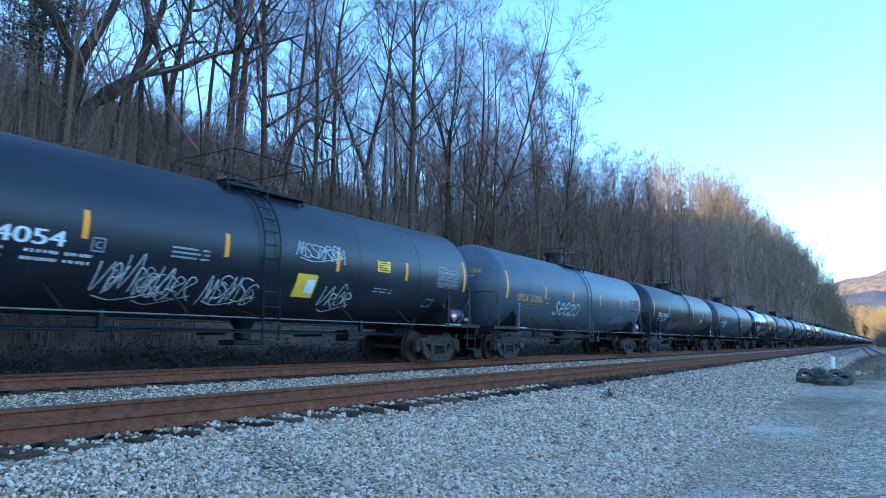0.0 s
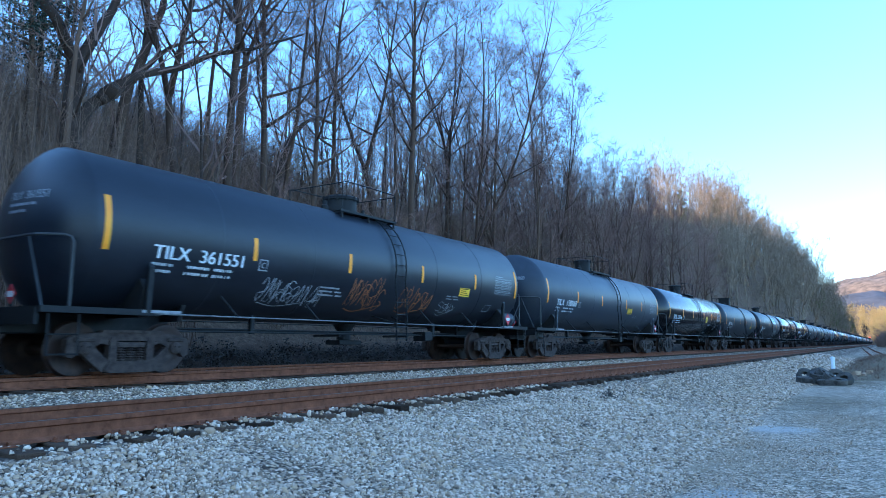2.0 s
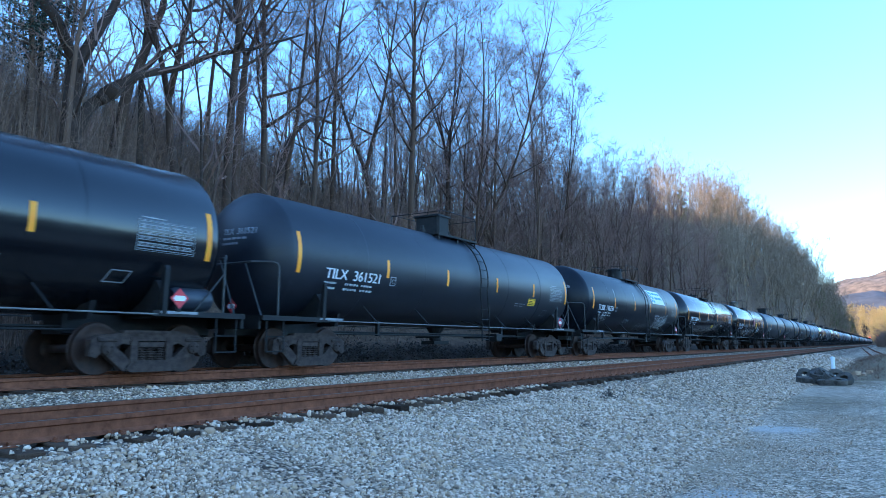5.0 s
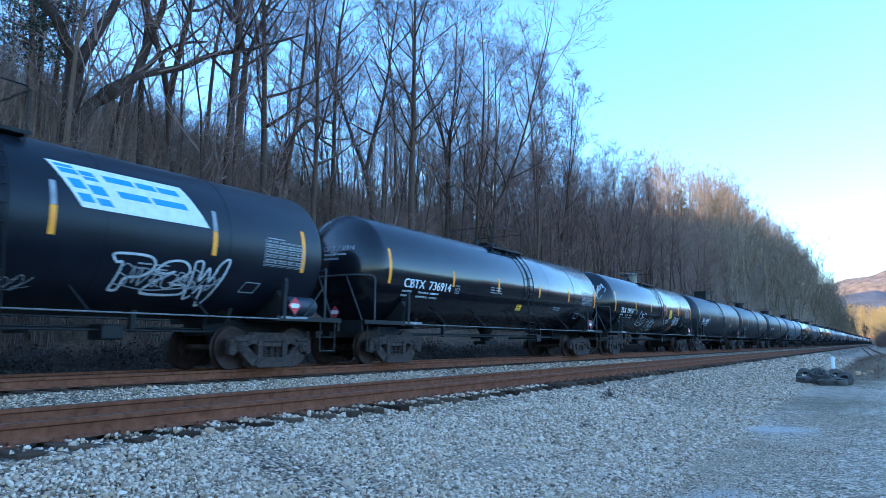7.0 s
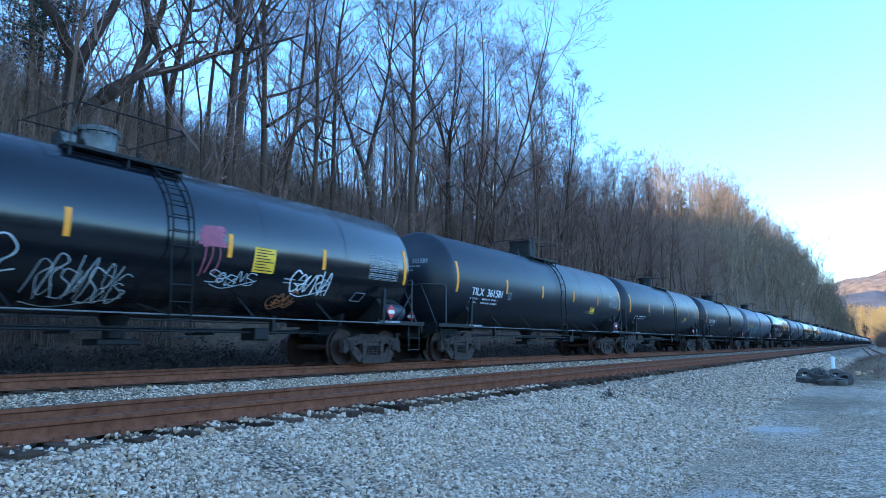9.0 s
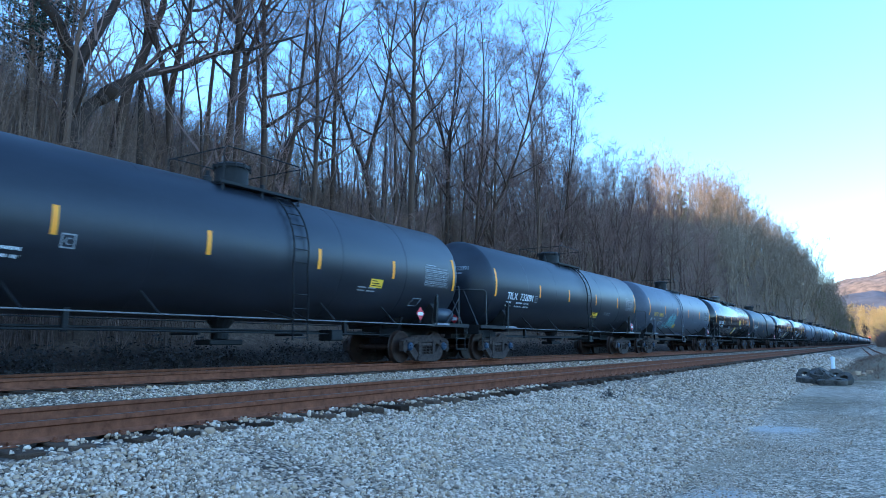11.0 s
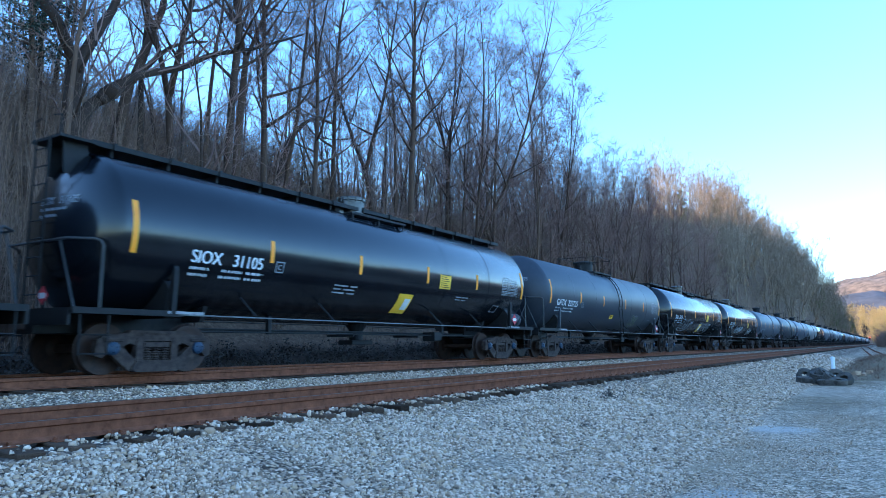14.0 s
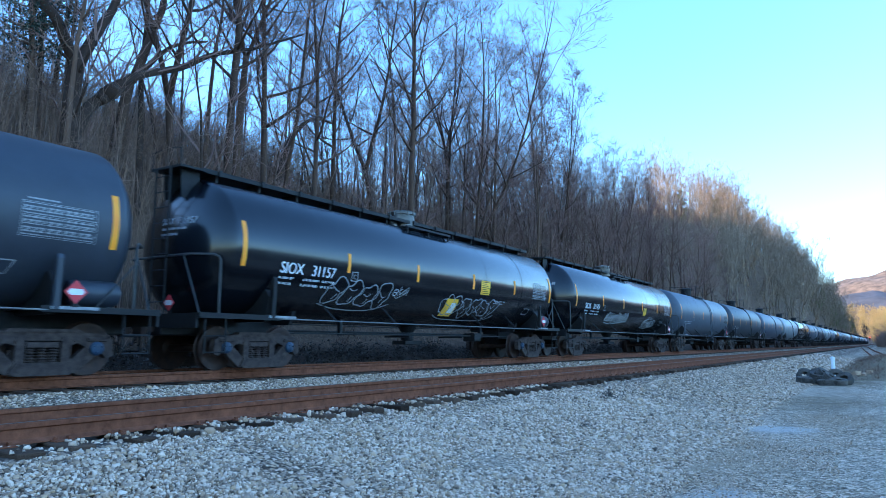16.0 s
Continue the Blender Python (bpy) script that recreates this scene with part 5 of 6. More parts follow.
def hardwood(seed, h, r0, clear=0.35, leaders=1, spread=0.24, limbs=24, subs=8, fines=6, twigs=5, tip=0.006, rise=0.9, wob=0.10, flare=0.18, twig_len=0.8):
    """A bare hardwood: leaders, upswept limbs, branches, shoots and fine twigs, each finer than the one that bears it."""
    rng = random.Random(seed)
    wood, fine = Shape(), Shape()
    golden = 2.39996

    def line(p, d, length, segs, up, w):
        pts, dirs = [Vector(p)], []
        d = Vector(d).normalized()
        for i in range(segs):
            d = (d + Vector((rng.gauss(0, w), rng.gauss(0, w), rng.gauss(up, w))) / math.sqrt(segs)).normalized()
            pts.append(pts[-1] + d * (length / segs))
            dirs.append(d)
        return pts, dirs

    def at(pts, u):
        q = min(max(u, 0), 0.999) * (len(pts) - 1)
        k = int(q)
        return pts[k].lerp(pts[k + 1], q - k), k

    def away(d, turn, angle):
        side = d.cross(Vector((0.3, 0.2, 0.93)) if abs(d.z) < 0.95 else Vector((1, 0, 0))).normalized()
        other = d.cross(side)
        return d * math.cos(angle) + (side * math.cos(turn) + other * math.sin(turn)) * math.sin(angle)

    def twig(p, d):
        v = Vector((d.x + rng.gauss(0, 0.75), d.y + rng.gauss(0, 0.75), d.z + rng.gauss(0.15, 0.6))).normalized() * (twig_len * rng.uniform(0.5, 1.2))
        s = v.cross(Vector((rng.gauss(0, 1), rng.gauss(0, 1), rng.gauss(0, 1)))).normalized() * tip
        t = v.cross(s).normalized() * tip
        o = len(fine.v)
        fine.v += [tuple(p + s), tuple(p - s * 0.5 + t * 0.87), tuple(p - s * 0.5 - t * 0.87), tuple(p + v)]
        fine.f += [[o, o + 1, o + 3], [o + 1, o + 2, o + 3], [o + 2, o, o + 3]]

    def shoots(pts, dirs, length, r, n, deeper):
        for i in range(n):
            u = rng.uniform(0.22, 1.0)
            p, k = at(pts, u)
            d = away(dirs[k], rng.uniform(0, math.tau), rng.uniform(0.55, 1.15))
            ln = max(length * rng.uniform(0.28, 0.5) * (1.15 - 0.45 * u), 0.5)
            rr = max(r * 0.42, tip * 1.5)
            if deeper:
                q, e = line(p, d, ln, 3, 0.12, 0.22)
                fine.tube(q, rr, 3, tip * 1.3)
                shoots(q, e, ln, rr, fines, False)
                for t in range(2):
                    twig(q[-1], e[-1])
            else:
                q, e = line(p, d, ln, 2, 0.10, 0.28)
                fine.tube(q, rr, 3, tip)
                for t in range(twigs):
                    p2, k2 = at(q, rng.uniform(0.15, 1.0))
                    twig(p2, e[k2])

    def crown(pts, dirs, length, r, n, low, reach):
        turn = rng.uniform(0, math.tau)
        for i in range(n):
            u = low + (0.99 - low) * (i + rng.random()) / n
            p, k = at(pts, u)
            turn += golden + rng.gauss(0, 0.4)
            v = (u - low) / (1.0 - low)
            shape = math.sin(math.pi * min(0.16 + 0.74 * v, 1.0)) ** 0.8
            ln = reach * shape * rng.uniform(0.55, 1.2) + 0.6
            br = max(r * (1 - u) * 0.55 + 0.014, 0.022) * rng.uniform(0.75, 1.15)
            d = away(dirs[k], turn, rng.uniform(0.65, 1.15) * (1.1 - 0.4 * v))
            q, e = line(p, d, ln, 6, rise * rng.uniform(0.5, 1.3) * 0.30, 0.20)
            (wood if br > 0.04 else fine).tube(q, br, 5 if br > 0.05 else 3, max(br * 0.25, tip * 1.6))
            shoots(q, e, ln, br * 0.7, subs, True)

    fork = clear * rng.uniform(0.9, 1.25) if leaders > 1 else 1.0
    tp, td = line((0, 0, -0.4), (rng.gauss(0, 0.04), rng.gauss(0, 0.04), 1), h * (fork if leaders > 1 else 1.0), 9, 0.03, wob)
    wood.tube([tp[0], tp[0].lerp(tp[1], 0.25)] + tp[1:], r0 * (1 + flare), 8, r0 * (0.72 if leaders > 1 else 0.10))
    if leaders == 1:
        crown(tp, td, h, r0, limbs, clear, spread * h)
    else:
        turn = rng.uniform(0, math.tau)
        for k in range(leaders):
            d = away(td[-1], turn + k * math.tau / leaders + rng.gauss(0, 0.3), rng.uniform(0.14, 0.36))
            ln = h * (1 - fork) * rng.uniform(0.85, 1.08)
            q, e = line(tp[-1] - td[-1] * 0.15, d, ln, 8, 0.28, wob * 1.3)
            rl = r0 * (0.66 if leaders == 2 else 0.55) * rng.uniform(0.85, 1.1)
            wood.tube(q, rl, 6, rl * 0.12)
            crown(q, e, ln, rl, max(limbs // leaders, 5), 0.12, spread * h * 0.8)
    return wood, fine


def grown(*args, **kw):
    w, f = hardwood(*args, **kw)
    return to_mesh("trunk", w.v, w.f, True), to_mesh("crown", f.v, f.f)


STRAIGHT = [grown(700 + i, 22, 0.21 - 0.03 * i, 0.34 - 0.06 * i, 1, 0.23, 26, 9, 5, 3, 0.006) for i in range(3)]
FORKED = [grown(710 + i, 22, 0.21, 0.30 + 0.08 * (i % 2), 2 + i % 2, 0.25, 28, 9, 5, 3, 0.006, wob=0.13) for i in range(3)]
FAN = [grown(720 + i, 21, 0.24, 0.13 + 0.04 * i, 3, 0.34, 34, 9, 5, 3, 0.006, rise=1.3) for i in range(2)]
POPLAR = [grown(730 + i, 21, 0.20, 0.20, 2 + i % 2, 0.19, 34, 9, 5, 3, 0.0065, rise=1.9, wob=0.06) for i in range(2)]
MID = [grown(740 + i, 21, 0.20, 0.26 + 0.05 * (i % 3), 1 + i % 3, 0.24, 20, 6, 3, 2, 0.008, twig_len=1.0, wob=0.14) for i in range(5)]
POLE = [grown(750 + i, 19, 0.13, 0.40, 1, 0.12, 12, 5, 3, 3, 0.007, wob=0.13) for i in range(4)]
SAPLING = [grown(760 + i, 8.5, 0.055, 0.20, 1, 0.22, 9, 4, 2, 2, 0.006, twig_len=0.6, wob=0.16) for i in range(4)]


def plant_forest():
    rng = random.Random(12)
    # the trees that stand out against the sky: (kind, distance from the lot, along the line, height, turn)
    spots = []
    for kinds, pick, lat, y, h, turn in [
            (FORKED, 0, 24.0, 17.6, 21, 30), (STRAIGHT, 0, 23.5, 19.5, 23, 0), (FORKED, 1, 25.0, 21.2, 22, 80), (STRAIGHT, 1, 24.0, 21.9, 22, 140), (POLE, 0, 27.0, 20.8, 19, 20), (POLE, 3, 25.0, 16.2, 20, 200),
            (POLE, 1, 26.0, 25.0, 20, 60), (STRAIGHT, 2, 24.0, 25.4, 22, 200), (STRAIGHT, 1, 27.0, 30.1, 20, 300), (FORKED, 2, 25.0, 31.5, 20.5, 120), (STRAIGHT, 0, 23.0, 32.6, 23.5, 10),
            (POLE, 2, 28.0, 37.6, 20, 90), (STRAIGHT, 2, 26.0, 40.9, 21, 45), (FAN, 0, 24.0, 41.0, 20.5, 0), (FAN, 1, 24.4, 46.0, 19.5, 70), (FORKED, 1, 27.5, 44.0, 21, 170), (POLE, 3, 29.0, 52.0, 19, 10),
            (POPLAR, 0, 24.0, 54.1, 22.6, 0), (POPLAR, 1, 24.4, 57.0, 21.4, 95), (FAN, 0, 22.6, 51.0, 11, 210), (FAN, 1, 23.5, 60.5, 11.5, 130), (POPLAR, 1, 24.0, 73.3, 18.6, 40), (POPLAR, 0, 24.0, 83.3, 16.8, 190), (MID, 1, 27.0, 66.0, 14, 0), (MID, 2, 27.5, 76.0, 14, 60),
            (FAN, 1, 21.5, 78.0, 10.5, 15), (FAN, 0, 21.5, 95.0, 13, 290), (FAN, 1, 22.0, 106.0, 14, 160), (MID, 3, 23.0, 90.0, 15, 30)]:
        spots.append((lat, y))
        base = {id(STRAIGHT): 22, id(FORKED): 22, id(FAN): 21, id(POPLAR): 21, id(MID): 21, id(POLE): 19}[id(kinds)]
        tree_object(kinds[pick], -lat, y, turn, h / base, "tall bare hardwood with upswept branches on the bank")
    tries = 0
    while len(spots) < 118 and tries < 20000:
        tries += 1
        y = 8 + 112 * rng.random() ** 0.85
        lat = 19.5 + 26 * rng.random() ** 1.1
        if y < lat * 0.40 or 19 < y < 33 or (y < 40 and rng.random() < 0.6):
            continue
        if all((lat - a2) ** 2 + (y - b2) ** 2 > 7.0 for a2, b2 in spots):
            spots.append((lat, y))
            kind = rng.choice(POLE if y < 50 or rng.random() < 0.3 else MID)
            s = rng.uniform(0.62, 0.98) * (1.0 if y < 46 else 0.74)
            tree_object(kind, -lat, y, rng.uniform(0, 360), s, "tall bare hardwood tree on the leaf-strewn bank")
    made = 0
    while made < 190:
        y = 8 + 82 * rng.random() ** 1.1
        lat = rng.uniform(18.2, 42)
        if y > lat * 0.40:
            made += 1
            tree_object(rng.choice(SAPLING), -lat, y, rng.uniform(0, 360), rng.uniform(0.5, 1.2) * (1.0 if lat < 22 else 1.35), "thin bare sapling under the taller trees")


def crooked_tree(name_label, limbs, x, seed):
    """A bent old tree: limbs of (start and end radius, points of (along, height)), set in a plane x, with twigs."""
    t = Tree(seed)
    base = limbs[0][2][0]
    g = float(ground_z(x, base[0]))
    for r, r2, pts in limbs:
        p3 = [Vector((t.rng.gauss(0, 0.12), y - base[0], z - g)) for y, z in pts]
        fine = []
        for i in range(len(p3) - 1):
            p0, p1, p2, p4 = p3[max(i - 1, 0)], p3[i], p3[i + 1], p3[min(i + 2, len(p3) - 1)]
            for k in range(4):
                u = k / 4
                fine.append(0.5 * (2 * p1 + (p2 - p0) * u + (2 * p0 - 5 * p1 + 4 * p2 - p4) * u * u + (3 * p1 - p0 - 3 * p2 + p4) * u ** 3))
        fine.append(p3[-1])
        t.trunk.tube(fine, r, 8, r2)
        for i in range(len(fine) // 3, len(fine) - 1):
            if t.rng.random() < 0.6:
                q = t.rng.uniform(0, math.tau)
                d = (fine[i + 1] - fine[i]).normalized() * 0.5 + Vector((math.cos(q), math.sin(q), t.rng.uniform(0.2, 0.9)))
                t.fork(fine[i], d, t.rng.uniform(0.9, 2.0), max(r * 0.18, 0.02), 2, 4, 2, 0.008)
    ob = thing("tree", name_label, "tree", "bare trees on the bank", at=pose(x, base[0], g))
    part("trunk", to_mesh("trunk", t.trunk.v, t.trunk.f, True), M_BARK, ob)
    part("crown", to_mesh("crown", t.crown.v, t.crown.f), M_TWIG, ob)


plant_forest()
crooked_tree("old forked tree with a long low limb and a burl", [
    (0.34, 0.26, [(12.9, 2.0), (12.7, 8.4), (12.75, 10.9)]), (0.22, 0.12, [(12.75, 10.7), (11.9, 12.0), (11.4, 12.7), (10.9, 15.0)]), (0.24, 0.10, [(12.75, 10.6), (13.4, 12.1), (14.1, 13.8), (14.6, 17.0)]),
    (0.26, 0.05, [(12.7, 7.6), (13.2, 9.0), (13.9, 9.9), (15.0, 10.95), (17.1, 12.1), (18.6, 13.2), (20.8, 14.3), (23.9, 16.2)]), (0.20, 0.30, [(13.6, 9.55), (13.75, 9.72), (13.9, 9.88)]), (0.30, 0.30, [(13.9, 9.88), (14.0, 10.0), (14.1, 10.1)]), (0.30, 0.19, [(14.1, 10.1), (14.3, 10.3), (14.55, 10.55)])], -23.8, 501)
crooked_tree("leaning bare tree with a curved trunk", [(0.27, 0.2, [(14.6, 3.0), (15.2, 8.3), (15.8, 11.6)]), (0.2, 0.1, [(15.8, 11.6), (16.6, 13.7), (16.9, 15.3), (17.0, 19.0)]), (0.13, 0.04, [(15.7, 11.2), (17.4, 13.4), (19.3, 14.4)])], -25.2, 502)
crooked_tree("broken dead snag leaning over the bank", [(0.19, 0.13, [(23.6, 4.6), (25.0, 10.5), (26.0, 12.2)]), (0.13, 0.05, [(26.0, 12.2), (26.8, 12.9), (28.4, 13.6)])], -26.0, 503)


# ---- undergrowth, evergreens and far woods ----


def tri_mesh(sh):
    """A shape's vertices and triangles as arrays."""
    tris = []
    for fc in sh.f:
        for k in range(1, len(fc) - 1):
            tris.append((fc[0], fc[k], fc[k + 1]))
    return np.array(sh.v), np.array(tris)


def scatter(kinds, spots):
    """Copies of small shapes, each (x, y, z, turn, scale, stretch), joined into one array mesh."""
    vs, fs, o = [], [], 0
    for i, (x, y, z, turn, s, st) in enumerate(spots):
        v, f = kinds[i % len(kinds)]
        c, sn = math.cos(turn), math.sin(turn)
        w = np.stack([(v[:, 0] * c - v[:, 1] * sn) * s + x, (v[:, 0] * sn + v[:, 1] * c) * s + y, v[:, 2] * s * st + z], -1)
        vs.append(w)
        fs.append(f + o)
        o += len(v)
    return np.concatenate(vs), np.concatenate(fs)


def stuff(name, kinds, spots, material, label, category):
    v, f = scatter(kinds, spots)
    me = bulk_mesh(name, v, f)
    me.materials.append(material)
    return tagged(new(name, me), label, category, kind="stuff")


def clump(seed, n, h, r=0.014, bow=1.0):
    rng = random.Random(seed)
    sh = Shape()
    for i in range(n):
        q, lean = rng.uniform(0, math.tau), rng.uniform(0.15, 0.75) * bow
        hh = h * rng.uniform(0.5, 1.1)
        p0 = Vector((rng.uniform(-0.3, 0.3), rng.uniform(-0.3, 0.3), -0.1))
        p1 = p0 + Vector((math.cos(q) * lean * hh * 0.4, math.sin(q) * lean * hh * 0.4, hh * 0.6))
        p2 = p1 + Vector((math.cos(q) * lean * hh * 0.6, math.sin(q) * lean * hh * 0.6, hh * rng.uniform(0.1, 0.45)))
        sh.tube([p0, p1, p2], r, 3, r * 0.36)
        for k in range(2):
            d = Vector((rng.gauss(0, 1), rng.gauss(0, 1), rng.uniform(0.1, 1))).normalized() * hh * 0.3
            b2 = p1.lerp(p2, rng.random())
            sh.tube([b2, b2 + d], r * 0.5, 3, r * 0.2)
    return tri_mesh(sh)


def weed(seed):
    """A low tangle of stems with small curled leaves."""
    rng = random.Random(seed)
    sh = Shape()
    for i in range(5):
        q = rng.uniform(0, math.tau)
        p0, hh = Vector((rng.uniform(-0.25, 0.25), rng.uniform(-0.25, 0.25), -0.05)), rng.uniform(0.25, 0.75)
        p1 = p0 + Vector((math.cos(q) * hh * 0.5, math.sin(q) * hh * 0.5, hh))
        sh.tube([p0, p1], 0.007, 3, 0.003)
        for k in range(8):
            c = p0.lerp(p1, rng.uniform(0.25, 1.0)) + Vector((rng.gauss(0, 0.07), rng.gauss(0, 0.07), rng.gauss(0, 0.05)))
            d = Vector((rng.gauss(0, 1), rng.gauss(0, 1), rng.gauss(0, 0.6))).normalized() * rng.uniform(0.03, 0.075)
            n = d.cross(Vector((rng.gauss(0, 1), rng.gauss(0, 1), rng.gauss(0, 1)))).normalized() * 0.028
            sh.add([c - d, c + n, c + d, c - n], [(0, 1, 2, 3)])
    return tri_mesh(sh)


def far_tree(seed, h, tip=0.017, limbs=12, subs=4):
    """A round-headed tree for distance, with fewer and stouter twigs."""
    w, f = hardwood(seed, h, 0.24, 0.18, 3, 0.32, limbs, subs, 1, 4, tip, rise=1.0, twig_len=1.0, wob=0.14)
    w.add(f.v, f.f)
    return tri_mesh(w)


def plant_rest():
    rng = random.Random(77)
    spots = []
    for i in range(1500):
        y = 6 + 150 * rng.random() ** 1.9
        lat = 18.3 + 29 * rng.random() ** 1.2
        if y < lat * 0.3:
            continue
        spots.append((-lat, y, float(ground_z(-lat, y)) - 0.05, rng.uniform(0, 6.28), rng.uniform(0.6, 1.5) * (0.6 if lat < 18.5 else 1.0), 1.0))
    for i in range(1000):
        y = rng.uniform(9, 66)
        lat = rng.uniform(25, 46)
        if y > lat * 0.3:
            spots.append((-lat, y, float(ground_z(-lat, y)) - 0.05, rng.uniform(0, 6.28), rng.uniform(1.1, 2.6), 1.0))
    stuff("brush", [clump(200 + i, 6, 2.0) for i in range(5)], spots, M_BRUSH, "dry brown brush and briars along the bank", "brush")
    spots = []
    for i in range(1700):
        y = 4 + 58 * rng.random()
        lat = 14.7 + 3.6 * rng.random()
        spots.append((-lat, y, float(ground_z(-lat, y)) - 0.05, rng.uniform(0, 6.28), rng.uniform(0.6, 1.2), 0.9))
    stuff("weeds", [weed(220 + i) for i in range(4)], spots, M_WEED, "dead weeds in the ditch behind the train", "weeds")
    spots = []
    for i in range(80):
        y, lat = rng.uniform(7.0, 14.5), rng.uniform(18.5, 28)
        spots.append((-lat, y, float(ground_z(-lat, y)) - 0.05, rng.uniform(0, 6.28), rng.uniform(0.6, 1.25), 1.0))
    stuff("vine_thicket", [clump(260 + i, 13, 6.5, 0.013, 0.35) for i in range(4)], spots, M_BRUSH, "tall tangle of bare vines and stems", "thicket")
    kinds = [far_tree(300 + i, 18) for i in range(6)]
    spots = []
    while len(spots) < 310:
        y = 60 + 500 * rng.random() ** 1.45
        lat = 17.5 + 34 * rng.random() ** 1.1
        if y < 112 and lat < 42 or y < 0.5 * lat:
            continue
        spots.append((-lat, y, float(ground_z(-lat, y)) - 0.3, rng.uniform(0, 6.28), rng.uniform(0.62, 0.9) * (1.0 + 0.35 * min(max((y - 150) / 80, 0), 1)), rng.uniform(0.9, 1.2)))
    light = []
    for i in range(130):
        y = 170 + 270 * rng.random()
        lat = 18 + 30 * rng.random()
        light.append((-lat, y, float(ground_z(-lat, y)) - 0.3, rng.uniform(0, 6.28), rng.uniform(0.75, 1.1), 1.0))
    stuff("bend_woods", [far_tree(310 + i, 18, 0.03, 9, 3) for i in range(4)], light, M_FARTWIG, "bare brown woods where the hillside runs out", "woods")
    stuff("hillside_woods", kinds, spots, M_FARTWIG, "bare brown woods on the far hillside, tops in low sun", "woods")
    spots = []
    for i in range(600):
        y = 45 + 260 * rng.random() ** 1.3
        lat = 19 + 40 * rng.random()
        spots.append((-lat, y, float(ground_z(-lat, y)) - 0.1, rng.uniform(0, 6.28), rng.uniform(1.4, 2.6), 1.0))
    for i in range(650):
        y, lat = rng.uniform(66, 200), rng.uniform(30, 56)
        spots.append((-lat, y, float(ground_z(-lat, y)) - 0.1, rng.uniform(0, 6.28), rng.uniform(1.6, 3.2), 1.0))
    stuff("thicket", [clump(240 + i, 6, 2.0) for i in range(4)], spots, M_FARTWIG, "leafless thicket under the hillside trees", "thicket")
    spots = []
    for i in range(120):
        x, y = rng.uniform(-36, 18), rng.uniform(740, 960)
        spots.append((x, y, float(ground_z(x, y)) - 0.3, rng.uniform(0, 6.28), rng.uniform(0.8, 1.15), 1.0))
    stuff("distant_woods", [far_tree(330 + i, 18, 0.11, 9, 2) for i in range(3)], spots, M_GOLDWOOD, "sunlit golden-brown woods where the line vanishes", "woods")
    spots = []
    for i in range(420):
        y = rng.uniform(33, 80)
        x = rng.uniform(-1.7, 2.6) + 0.02 * (y - 33) * rng.uniform(-1, 1)
        spots.append((x, y, float(ground_z(x, y)) - 0.02, rng.uniform(0, 6.28), rng.uniform(0.5, 1.3), 1.0))
    stuff("dry_grass", [clump(270 + i, 14, 0.30, 0.010, 1.4) for i in range(4)], spots, M_BRUSH, "low dry grass on the bank beside the lot", "grass")
    spots = []
    for i in range(260):
        y = rng.uniform(75, 330)
        foot = float(np.interp(y, [40, 70, 110, 200, 300], [9.0, 4.0, 1.0, -2.5, -4.0]))
        x = foot + 1.0 + 9 * rng.random() ** 1.5
        spots.append((x, y, float(ground_z(x, y)) - 0.2, rng.uniform(0, 6.28), rng.uniform(0.25, 0.65), 1.0))
    stuff("bank_shrubs", [clump(230 + i, 14, 8.0, 0.035) for i in range(4)], spots, M_BRUSH, "leafless shrubs on the bank beside the siding", "shrubs")


plant_rest()


def evergreen_mesh(seed, h, width, leaves, low=0.12, leaf=1.0):
    """Limbs clad in small leaf blades, ragged in outline."""
    rng = random.Random(seed)
    wood, leaf_v, leaf_f = Shape(), [], []
    t = Tree(seed)
    tp, td = t.limb(wood, (0, 0, -0.3), (0, 0, 1), h, 0.16, 0.03, 8, 6, 0.05, 0.1)
    tips = []
    for i in range(34):
        u = low + (0.97 - low) * (i + rng.random()) / 34
        k = min(int(u * 8), 7)
        p = tp[k].lerp(tp[k + 1], u * 8 - k)
        q = rng.uniform(0, math.tau)
        ln = width * (1.08 - u) * rng.uniform(0.5, 1.15) + 0.3
        bp, bd = t.limb(wood, p, (math.cos(q), math.sin(q), rng.uniform(-0.1, 0.5)), ln, 0.04, 0.012, 4, 4, 0.05, 0.2)
        tips += [(bp[m].lerp(bp[m + 1], rng.random()), ln) for m in (1, 2, 2, 3, 3, 3)]
    for i in range(leaves):
        p, ln = rng.choice(tips)
        c = p + Vector((rng.gauss(0, 0.16), rng.gauss(0, 0.16), rng.gauss(-0.04, 0.12))) * (0.7 + ln * 0.35)
        d = Vector((rng.gauss(0, 1), rng.gauss(0, 1), rng.gauss(-0.2, 0.6))).normalized() * rng.uniform(0.05, 0.10) * leaf
        s = d.cross(Vector((rng.gauss(0, 1), rng.gauss(0, 1), rng.gauss(0, 1)))).normalized() * 0.022 * leaf
        o = len(leaf_v)
        leaf_v += [tuple(c - d), tuple(c + s), tuple(c + d), tuple(c - s)]
        leaf_f.append((o, o + 1, o + 2, o + 3))
    return to_mesh("trunk", wood.v, wood.f, True), to_mesh("leaves", leaf_v, leaf_f)


def evergreen(kind, x, y, s, turn, label, needles=M_EVERGREEN):
    t = thing("evergreen_tree", label, "evergreen tree", "evergreens on the bank", at=pose(x, y, float(ground_z(x, y)) - 0.1, 0, 0, turn) @ Matrix.Scale(s, 4))
    part("trunk", kind[0], M_BARK, t)
    part("leaves", kind[1], needles, t)


